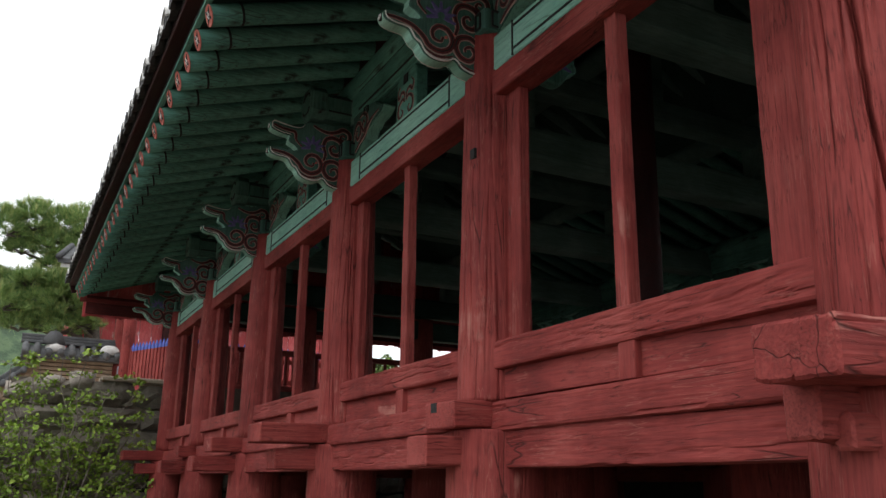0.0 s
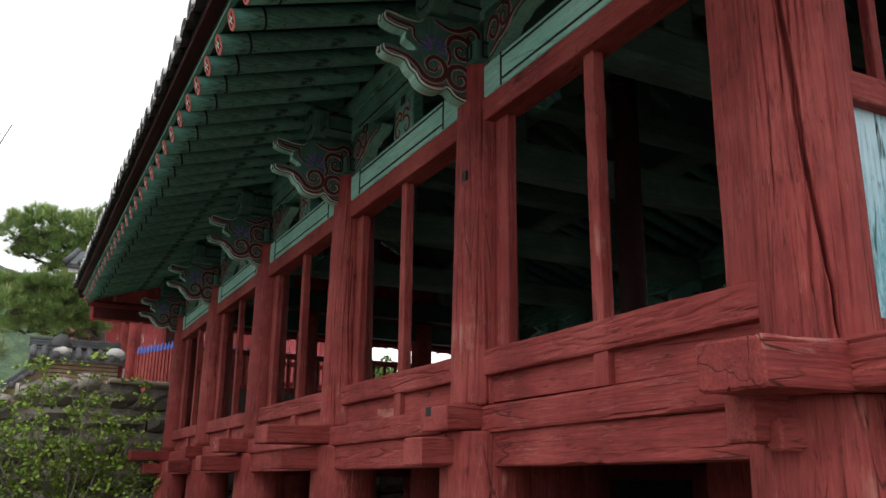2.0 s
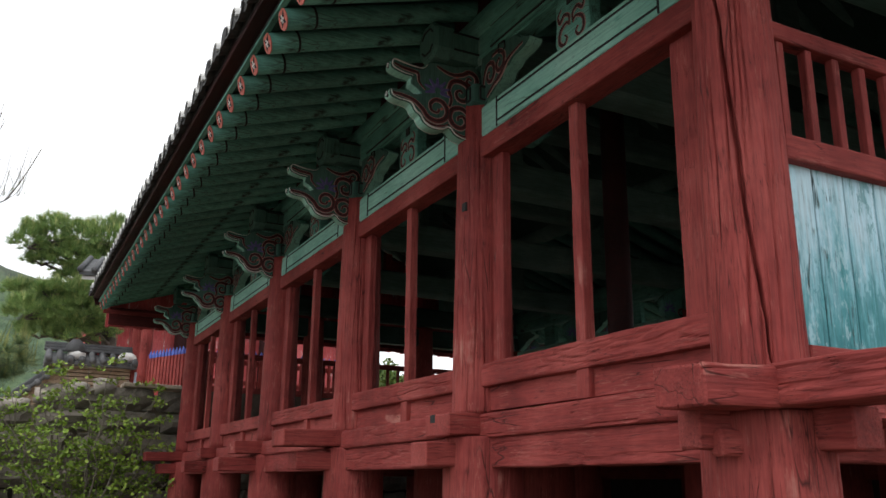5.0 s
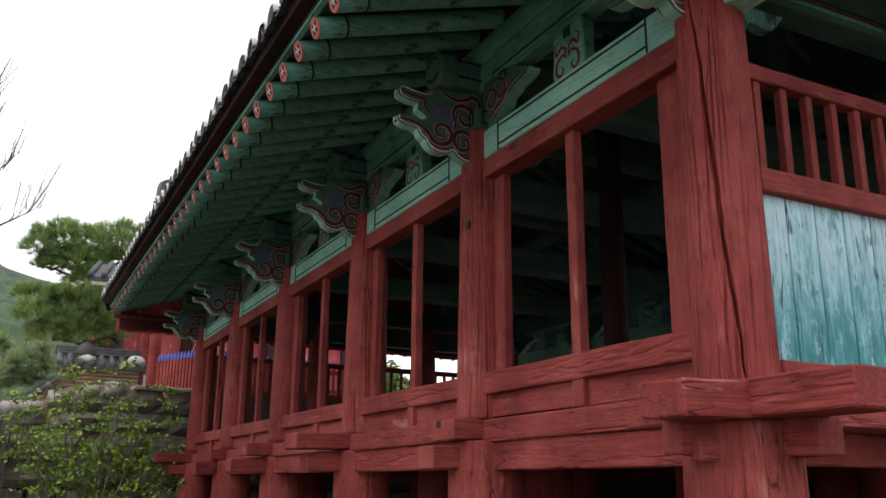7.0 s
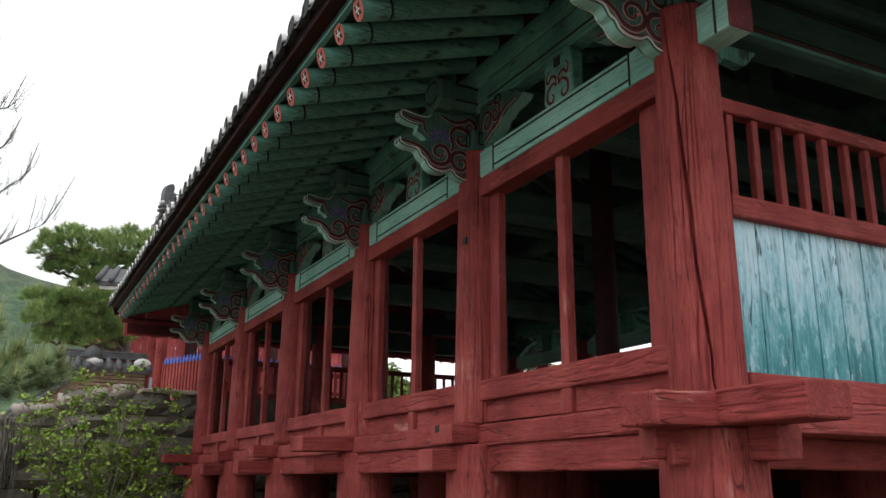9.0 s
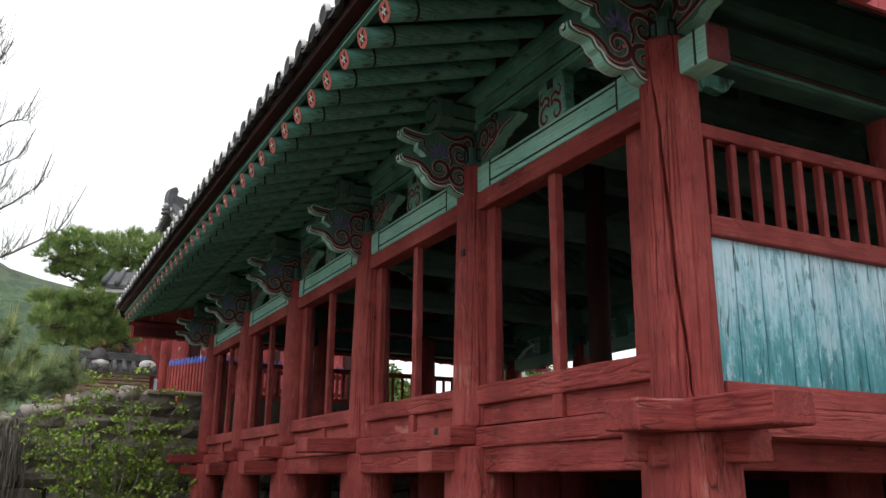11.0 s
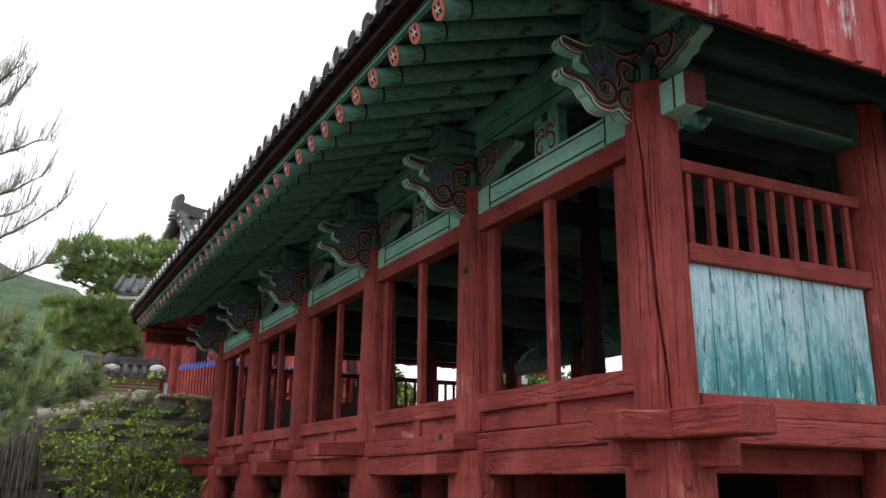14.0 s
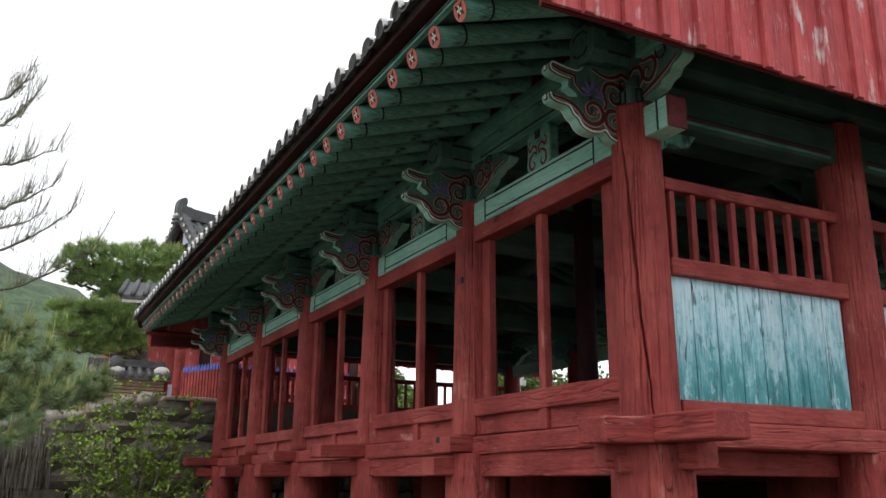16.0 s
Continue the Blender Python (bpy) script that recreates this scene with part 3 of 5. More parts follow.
def bracket(x, y, s, t=None):
    """The winged bracket of one post head, arm towards s along x; t: -1 or 1 where it is a corner, a second arm along y."""
    put = lambda u, a, w: (x + s * (u - 0.055), y + a, w - 0.008)
    br = carved("bracket", ARM, 0.10, put, pavilion, GREEN_BR, "winged green bracket carved with red scrolls")
    part("inner_arm", plate(INNER, 0.09, lambda u, a, w: (x + s * (u - 0.02), y + a, w + 3.93)), GREEN["z"], br)
    for side in (-1, 1):
        a = side * 0.051
        scrolls = [curve((0.80, 4.145), (0.72, 4.14), (0.64, 4.12), (0.57, 4.07), (0.53, 4.02), (0.46, 4.0), (0.395, 4.03), (0.375, 4.09), (0.41, 4.15), (0.47, 4.16), (0.51, 4.12), (0.50, 4.075), (0.455, 4.065), (0.44, 4.095)),
                   curve((0.15, 3.955), (0.17, 4.03), (0.20, 4.09), (0.26, 4.135), (0.335, 4.115), (0.355, 4.05), (0.32, 3.995), (0.26, 3.985), (0.225, 4.03), (0.25, 4.075), (0.29, 4.06), (0.29, 4.035)),
                   curve((0.36, 4.13), (0.345, 4.19), (0.365, 4.26), (0.34, 4.325), (0.28, 4.345), (0.215, 4.32), (0.20, 4.25), (0.235, 4.20), (0.29, 4.205), (0.305, 4.25), (0.275, 4.275), (0.255, 4.255)),
                   curve((0.46, 4.425), (0.39, 4.395), (0.32, 4.385), (0.25, 4.405), (0.20, 4.435), (0.145, 4.41), (0.14, 4.355), (0.18, 4.325), (0.22, 4.35), (0.205, 4.385), (0.18, 4.375))]
        for k, line in enumerate(scrolls):
            scrollwork(br, [line], 0.046 if k < 3 else 0.042, put, a)
        scrollwork(br, [curve((0.795, 4.37), (0.73, 4.35), (0.66, 4.342), (0.61, 4.33), (0.60, 4.27), (0.55, 4.22))], 0.03, put, a)
        scrollwork(br, [curve((0.55, 3.99), (0.49, 3.965), (0.42, 3.97), (0.37, 3.99)), curve((0.33, 3.95), (0.26, 3.925), (0.18, 3.93))], 0.022, put, a)
        bm = bmesh.new()
        ribbon(bm, [(q[0] * 0.985, q[1] + 0.008) for q in LOWER_EDGE], 0.010, put, a)
        part("white_edging", bm, WHITE, br)
        bm = bmesh.new()
        ribbon(bm, [(q[0] * 0.985, q[1] + 0.006) for q in UPPER_EDGE], 0.008, put, a)
        part("white_edging", bm, WHITE, br)
        lotus(br, 0.455, 4.235, 0.105, 0.095, put, a)
        for u, w in ((0.30, 4.375), (0.365, 4.13), (0.20, 4.02), (0.42, 4.10)):
            dot(br, "red_dot", u, w, 0.011, put, a, CORAL)
        iput = lambda u, a, w: (x + s * (u - 0.02), y + a, w + 3.93)
        lotus(br, -0.40, 0.20, 0.12, 0.12, iput, side * 0.046)
        scrollwork(br, [oval(-0.16, 0.16, 0.1, 0.08, 1.4, 0.0, 1)], 0.035, iput, side * 0.046)
    for u, w in ((0.812, 4.150), (0.809, 4.368)):
        boss = part("flower_boss", pole(put(u - 0.004, 0, w), put(u + 0.012, 0, w), 0.026, 0.024, 10), BLACK, br)
        for k in range(7):
            g = 2 * math.pi * k / 6
            q = 0.014 if k < 6 else 0.0
            c = (q * math.cos(g), q * math.sin(g))
            part("white_dot", pole(put(u + 0.011, c[0], w + c[1]), put(u + 0.015, c[0], w + c[1]), 0.0055, 0.0055, 6), WHITE, boss)
    # cap block on the post, and side arms under the purlin
    part("cap_block", timber((x, y, 4.145), (x, y, 4.30), 0.34, 0.34, 0.02, 0.002, up=(1, 0, 0)), GREEN_BR, br)
    e = 0.1735
    for q in (-0.12, -0.066, 0.066, 0.12):
        for lo in ((x + s * e, y + q, 0), (x + q, y - e, 1)):
            part("painted_line", timber((lo[0], lo[1], 4.175), (lo[0], lo[1], 4.275), 0.012, 0.012, 0.001, 0, 9, up=(1, 0, 0)), BLACK, br)
    for zz in (4.175, 4.275):
        for q in (-0.093, 0.093):
            part("painted_line", timber((x + s * e, y + q - 0.027, zz), (x + s * e, y + q + 0.027, zz), 0.012, 0.012, 0.001, 0, 9), BLACK, br)
            part("painted_line", timber((x + q - 0.027, y - e, zz), (x + q + 0.027, y - e, zz), 0.012, 0.012, 0.001, 0, 9), BLACK, br)
    for m in (-1, 1):
        if t == m:
            continue
        along = lambda u, a, w: (x + s * (0.02 + abs(a)) if a else x, y + m * (u + 0.12), w)
        sa = carved("side_arm", SIDE_ARM, 0.12, lambda u, a, w: (x + s * 0.02 + a, y + m * (u + 0.12), w), br, GREEN_BR)
        scrollwork(sa, [curve((0.03, 4.22), (0.035, 4.33), (0.09, 4.425), (0.165, 4.41), (0.185, 4.335), (0.14, 4.285), (0.09, 4.315), (0.10, 4.36), (0.13, 4.355)),
                        curve((0.155, 4.47), (0.24, 4.475), (0.315, 4.42), (0.31, 4.345), (0.245, 4.32), (0.215, 4.37), (0.25, 4.41), (0.27, 4.385)),
                        curve((0.08, 4.19), (0.18, 4.245), (0.27, 4.28), (0.34, 4.335), (0.42, 4.368), (0.56, 4.39))], 0.044, along, 0.061)
        mark = [(0.25, 4.455), (0.245, 4.52), (0.32, 4.515), (0.335, 4.465), (0.30, 4.44), (0.25, 4.455)]
        for p, q in zip(mark, mark[1:]):
            part("painted_line", timber(along(p[0], 0.0625, p[1]), along(q[0], 0.0625, q[1]), 0.010, 0.010, 0.001, 0, 9), BLACK, sa)
    if t:
        along = lambda u, a, w: (x + a, y + t * u, w)
        ca = carved("side_arm", CORNER_ARM, 0.12, along, br, GREEN_BR)
        for side in (-1, 1):
            scrollwork(ca, [curve((0.02, 4.26), (0.015, 4.38), (0.075, 4.475), (0.16, 4.455), (0.18, 4.37), (0.125, 4.32), (0.075, 4.36), (0.095, 4.41), (0.125, 4.40)),
                            curve((0.12, 4.52), (0.21, 4.49), (0.30, 4.48), (0.325, 4.40), (0.27, 4.325), (0.205, 4.355), (0.205, 4.42), (0.25, 4.425), (0.26, 4.39)),
                            curve((0.08, 4.19), (0.16, 4.235), (0.28, 4.275), (0.36, 4.305), (0.44, 4.335), (0.54, 4.395))], 0.046, along, side * 0.061)
            mark = [(0.34, 4.455), (0.325, 4.525), (0.42, 4.52), (0.435, 4.465), (0.39, 4.43), (0.34, 4.455)]
            for p, q in zip(mark, mark[1:]):
                part("painted_line", timber(along(p[0], side * 0.0625, p[1]), along(q[0], side * 0.0625, q[1]), 0.010, 0.010, 0.001, 0, 9), BLACK, ca)
    # beam head over the arm: an eight-sided block on a narrower neck
    bm = bmesh.new()
    rings = []
    for u, k in ((0.02, 0.86), (0.315, 0.84), (0.325, 1.06), (0.44, 1.06), (0.46, 0.95)):
        w, h, c = 0.13 * k, 0.135 * k, 0.06 * k
        rings.append([(x + s * u, y + p, 4.612 + q) for p, q in ((w, h - c), (w - c, h), (c - w, h), (-w, h - c), (-w, c - h), (c - w, -h), (w - c, -h), (w, c - h))])
    loft(bm, rings)
    bh = part("beam_head", bm, GREEN_BR, br)
    for q in (-1, 1):
        for pts in ([(0.06, 4.55), (0.06, 4.68), (0.30, 4.68), (0.30, 4.55), (0.06, 4.55)], [(0.345, 4.54), (0.345, 4.69)]):
            for (u0, w0), (u1, w1) in zip(pts, pts[1:]):
                o = 0.1125 if u0 < 0.31 else 0.1395
                part("painted_line", timber((x + s * u0, y + q * o, w0), (x + s * u1, y + q * o, w1), 0.012, 0.012, 0.001, 0, 9), BLACK, bh)
    ring = [(0.085, 0.05), (0.045, 0.09), (-0.045, 0.09), (-0.085, 0.05), (-0.085, -0.05), (-0.045, -0.09), (0.045, -0.09), (0.085, -0.05)]
    for k in range(8):
        (a0, c0), (a1, c1) = ring[k], ring[(k + 1) % 8]
        part("painted_line", timber((x + s * 0.4605, y + a0, 4.612 + c0), (x + s * 0.4605, y + a1, 4.612 + c1), 0.012, 0.012, 0.001, 0, 9), BLACK, bh)


for xf, s in ((0.0, -1), (CX[-1], 1)):
    for i, y in enumerate(CY):
        bracket(xf, y + (0.05 if i == 0 else 0.0), s, -1 if i == 0 else (1 if i == 5 else None))

for xf, s in ((0.0, -1), (CX[-1], 1)):
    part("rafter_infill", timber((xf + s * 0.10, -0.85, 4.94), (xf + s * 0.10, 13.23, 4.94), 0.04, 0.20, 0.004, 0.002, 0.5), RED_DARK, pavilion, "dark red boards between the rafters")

# cross beams and the timbers of the open roof
for y in CY:
    part("cross_beam", timber((-0.1, y, 4.66), (CX[-1] + 0.1, y, 4.66), 0.30, 0.34, 0.05, 0.008), GREEN_SHADE if y in (CY[0], CY[-1]) else GREEN_DIM, pavilion)
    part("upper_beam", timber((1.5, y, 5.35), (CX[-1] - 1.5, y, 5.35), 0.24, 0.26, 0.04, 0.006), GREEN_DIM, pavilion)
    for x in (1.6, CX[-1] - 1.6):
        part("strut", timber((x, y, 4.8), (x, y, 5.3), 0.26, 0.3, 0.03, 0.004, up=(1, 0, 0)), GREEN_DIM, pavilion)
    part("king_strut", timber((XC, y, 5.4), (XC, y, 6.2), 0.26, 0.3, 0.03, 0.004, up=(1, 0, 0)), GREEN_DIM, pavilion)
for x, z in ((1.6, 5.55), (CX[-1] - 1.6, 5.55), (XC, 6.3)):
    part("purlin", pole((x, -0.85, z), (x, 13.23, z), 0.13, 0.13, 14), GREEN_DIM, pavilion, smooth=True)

# ---- end walls: plank panels with a rail of upright bars over them
def end_wall(y, s):
    Y = lambda d: y + s * d
    for i in range(3):
        x0, x1 = CX[i], CX[i + 1]
        part("floor_joist", timber((x0, Y(-0.2), 1.735), (x1, Y(-0.2), 1.735), 0.17, 0.17, 0.012, 0.005, seed=i), RED["x"], pavilion)
        part("edge_beam", timber((x0 - 0.1, Y(0.02), 1.903), (x1 + 0.1, Y(0.02), 1.903), 0.36, 0.168, 0.02, 0.007, seed=i + 3, grooves=0.007 if s < 0 and i < 2 else 0.0), RED["x"], pavilion)
        pn = part("plank_panel", timber((x0 + 0.15, Y(0.03), 2.06), (x1 - 0.15, Y(0.03), 2.06), 0.16, 0.13, 0.012, 0.005, seed=i + 9), RED["x"], pavilion,
                  "turquoise plank panel in a red frame under upright bars")
        n = 8
        w = (x1 - x0 - 0.36) / n
        for k in range(n):
            xa = x0 + 0.14 + k * w
            wk = w * random.uniform(0.945, 0.972)
            part("plank", timber((xa + w / 2, Y(0.02 + random.uniform(-0.004, 0.004)), 2.115), (xa + w / 2 + random.uniform(-0.004, 0.004), Y(0.02), 2.985), wk, 0.035, 0.004, 0.002, 0.1, k * 2.3 + i, up=(0, 1, 0)),
                 TEAL, pn)
        bm = bmesh.new()
        box(bm, x0 + 0.15, x1 - 0.15, Y(-0.03) - 0.008, Y(-0.03) + 0.008, 2.1, 3.0)
        part("backing", bm, FLOOR_WOOD, pn)
        part("middle_rail", timber((x0 + 0.14, Y(0.03), 3.035), (x1 - 0.14, Y(0.03), 3.035), 0.12, 0.125, 0.012, 0.004, seed=i + 12), RED["x"], pn)
        part("top_rail", timber((x0 + 0.14, Y(0.02), 3.64), (x1 - 0.14, Y(0.02), 3.64), 0.09, 0.09, 0.012, 0.004, seed=i + 15), RED["x"], pn)
        nb = 9
        for k in range(nb):
            xb = x0 + 0.224 + k * (x1 - x0 - 0.53) / (nb - 1)
            part("bar", timber((xb, Y(0.02), 3.09), (xb, Y(0.02), 3.61), 0.05, 0.05, 0.008, 0.002, 0.2, k, up=(0, 1, 0)), RED["z"], pn)
        # end beams carry the gable's shade in their darker green
        part("end_tie_beam", timber((x0 - 0.1, Y(0.0), 4.24), (x1 + 0.1, Y(0.0), 4.255), 0.2, 0.33, 0.02, 0.004, seed=i), GREEN_SHADE, pavilion)
        for nm, z, h, mat in (("painted_line", 4.175, 0.010, BLACK), ("red_line", 4.155, 0.010, SCROLL_RED), ("pale_line", 4.125, 0.022, GREEN["x"]), ("painted_line", 4.38, 0.010, BLACK)):
            bm = bmesh.new()
            yl = Y(0.103)
            box(bm, x0 + 0.22, x1 - 0.22, yl - 0.003, yl + 0.003, z - h / 2, z + h / 2)
            part(nm, bm, mat, pavilion)


end_wall(CY[0], -1)
end_wall(CY[-1], 1)

# mortise holes left in a post and an edge beam: black blocks as their shade
for c, n in (((-0.166, 2.405, 3.39), (0.02, 0.026, 0.03)), ((-0.328, 2.535, 1.945), (0.012, 0.035, 0.026))):
    bm = bmesh.new()
    box(bm, c[0] - n[0] - 0.001, c[0] + n[0], c[1] - n[1], c[1] + n[1], c[2] - n[2], c[2] + n[2])
    part("mortise", bm, BLACK, pavilion)

# ---- projecting floor beam ends and the blocks under them
def beam_end(name, p0, p1, w, h, mat, seed):
    return part(name, timber(p0, p1, w, h, 0.013, 0.009, 0.05, seed, grooves=0.009 if min(p0[0], p1[0]) < 0.4 and p0[1] < 6 else 0.0), mat, pavilion)


def end_checks(parent, at, nx, r, seed):
    """Radial drying checks on a sawn beam end that faces along x."""
    g = random.Random(seed)
    for k in range(13):
        a = 2 * math.pi * k / 13 + g.uniform(-0.2, 0.2)
        bm = bmesh.new()
        L = r * g.uniform(0.4, 0.95)
        pts = [(0.02 * r, 0)] + [(L * t, 0.05 * L * g.uniform(-1, 1)) for t in (0.35, 0.7, 1.0)]
        prev = None
        for i, (d, o) in enumerate(pts):
            wdt = 0.0005 * (1 - 0.8 * i / 3)
            cy, cz = d * math.cos(a) - o * math.sin(a), 0.8 * (d * math.sin(a) + o * math.cos(a))
            cur = [bm.verts.new((at[0] + nx * h, at[1] + cy - wdt * q * math.sin(a), at[2] + cz + wdt * q * math.cos(a))) for q, h in ((1, 0.001), (-1, 0.001), (-1, -0.004), (1, -0.004))]
            if prev:
                for e in range(4):
                    bm.faces.new((prev[e], prev[(e + 1) % 4], cur[(e + 1) % 4], cur[e]))
            else:
                bm.faces.new(cur)
            prev = cur
        bm.faces.new(prev[::-1])
        part("end_check", bm, CRACK, parent)


# per post: reach, width and offset along the wall of the beam end, then reach, width and offset of the block under it
ENDS = [(0.60, 0.285, -0.113, 0.46, 0.13, 0.0), (0.338, 0.34, 0.02, 0.46, 0.23, 0.035), (0.70, 0.38, 0.04, 0.56, 0.26, 0.04),
        (0.50, 0.34, 0.02, 0.66, 0.26, 0.02), (0.35, 0.32, 0.01, 0.54, 0.25, 0.02), (0.70, 0.30, -0.03, 0.49, 0.26, -0.03)]
for xf, s in ((0.0, -1), (CX[-1], 1)):
    for i, y in enumerate(CY):
        reach, wide, off, breach, bwide, boff = ENDS[i]
        pb = beam_end("projecting_beam", (xf + s * (0.19 if i == 0 else 0.02), y + off, 1.914), (xf + s * reach, y + off, 1.902), wide, 0.163 if i == 0 else 0.142, RED["x"], i * 2.0)
        if s < 0:
            end_checks(pb, (xf + s * (reach - 0.001), y + off, 1.905), s, 0.085 if i == 0 else 0.05, i)
        if i == 0:
            beam_end("beam_block", (xf, y + 0.0, 1.758), (xf + s * breach, y + 0.0, 1.758), 0.125, 0.16, RED["x"], i * 3.0)
            beam_end("beam_block", (xf, y - 0.072, 1.705), (xf + s * (breach - 0.07), y - 0.072, 1.705), 0.07, 0.105, RED["x"], i * 3.0 + 1)
        else:
            beam_end("beam_block", (xf, y + boff, 1.722), (xf + s * breach, y + boff, 1.715), bwide, 0.152, RED["x"], i * 3.0)
for x, sx in ((0.0, -1), (CX[1], 0), (CX[2], 0), (CX[3], 1)):
    for y, s in ((CY[0], -1), (CY[-1], 1)):
        if sx:
            beam_end("projecting_beam", (x + sx * 0.093, y - s * 0.15, 1.918), (x + sx * 0.097, y + s * 0.775, 1.922), 0.282, 0.165, RED["y"], x + y)
        beam_end("beam_block", (x + 0.03, y, 1.758), (x + 0.03, y + s * 0.43, 1.758), 0.17, 0.165, RED["y"], x - y)

# ---------------------------------------------------------------- the pavilion's roof
SLOPE = 0.325
EAVE_X, EAVE_Z = 1.545, 4.47
rise = lambda d: EAVE_Z + (EAVE_X - d) * SLOPE + (0.06 * max(0, 0.6 - d) ** 2 if d < 0.6 else 0)
star = [(0.062 * (1 if k % 2 == 0 else 0.42) * math.cos(k * math.pi / 4 + math.pi / 4), 0.062 * (1 if k % 2 == 0 else 0.42) * math.sin(k * math.pi / 4 + math.pi / 4)) for k in range(8)]
raft_bm = pole((-EAVE_X, 0, EAVE_Z), (1.62, 0, EAVE_Z + (EAVE_X + 1.62) * SLOPE), 0.074, 0.082, 14, 0.03, 6)
raft_me = finish("rafter", raft_bm, GREEN["x"], True)
ax = Vector((1, 0, SLOPE)).normalized()
upv = Vector((-SLOPE, 0, 1)).normalized()
e0 = Vector((-EAVE_X, 0, EAVE_Z))
disc_me = finish("end_disc", pole(e0 - ax * 0.004, e0 + ax * 0.002, 0.0745, 0.0745, 18), CORAL)
band_me = finish("black_band", pole(e0 + ax * 0.20, e0 + ax * 0.216, 0.0775, 0.0775, 18), BLACK)
bm = bmesh.new()
loft(bm, [[e0 - ax * d + Vector((0, p[0], 0)) + upv * p[1] for p in star] for d in (0.003, 0.007)])
star_me = finish("star_mark", bm, BLACK)
bm = bmesh.new()
for k in range(5):
    a = k * math.pi / 2
    c = Vector((0, 0, 0)) if k == 4 else Vector((0, 0.02 * math.cos(a), 0)) + upv * 0.02 * math.sin(a)
    loft(bm, [[e0 - ax * d + c + Vector((0, 0.0095 * math.cos(g), 0)) + upv * 0.0095 * math.sin(g) for g in [2 * math.pi * i / 6 for i in range(6)]] for d in (0.006, 0.009)])
dots_me = finish("white_dots", bm, WHITE)
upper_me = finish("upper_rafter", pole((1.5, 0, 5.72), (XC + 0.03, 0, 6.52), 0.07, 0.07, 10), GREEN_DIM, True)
R0, PITCH = -0.51, 0.363
MIRROR = Matrix.Translation((CX[-1], 0, 0)) @ Matrix.Rotation(math.pi, 4, "Z")
for k in range(39):
    y = R0 + k * PITCH + random.uniform(-0.012, 0.012)
    for far_side in (False, True):
        m = MIRROR @ Matrix.Translation((0, -y, 0)) if far_side else Matrix.Translation((0, y, random.uniform(-0.006, 0.006)))
        r = part("rafter", raft_me, None, pavilion)
        r.matrix_basis = m
        part("upper_rafter", upper_me, None, pavilion).matrix_basis = m
        if not far_side:
            for nm, me in (("end_disc", disc_me), ("black_band", band_me), ("star_mark", star_me), ("white_dots", dots_me)):
                part(nm, me, None, r)
# boards over the rafters, eave boards
for flip in (1, -1):
    P = (lambda x: x) if flip > 0 else (lambda x: CX[-1] - x)
    bm = bmesh.new()
    prof = [(-EAVE_X - 0.02, 0.078), (0.0, 0.09), (1.62, 0.09)]
    line = [(P(x), EAVE_Z + (EAVE_X + x) * SLOPE + o) for x, o in prof] + [(P(XC), 6.62)]
    loft(bm, [[(x, y, z) for x, z in line] + [(x, y, z + 0.05) for x, z in reversed(line)] for y in (-0.92, 13.30)])
    # darker green stands in for the shade between the rafters
    part("roof_boarding", bm, GREEN_SHADE, pavilion)
    x = P(-EAVE_X - 0.02)
    part("eave_strip", timber((x, -0.92, 4.555), (x, 13.30, 4.555), 0.045, 0.05, 0.006, 0.002, 0.3), GREEN["y"], pavilion, "weathered green eave strip")
    bm = bmesh.new()
    box(bm, x - flip * 0.026 - 0.003, x - flip * 0.026 + 0.003, -0.92, 13.30, 4.55, 4.56)
    part("painted_line", bm, BLACK, pavilion)
    x = P(-EAVE_X - 0.075)
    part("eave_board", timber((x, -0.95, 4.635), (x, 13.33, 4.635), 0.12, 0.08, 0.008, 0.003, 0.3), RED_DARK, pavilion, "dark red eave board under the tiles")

# clay tiles: channel tiles as a stepped bed, cover tiles as round rows
def roof_height(d):
    """Height of the tile bed d metres in from the eave's edge."""
    return 4.70 + 0.30 * d + 0.055 * d * d * 0.35


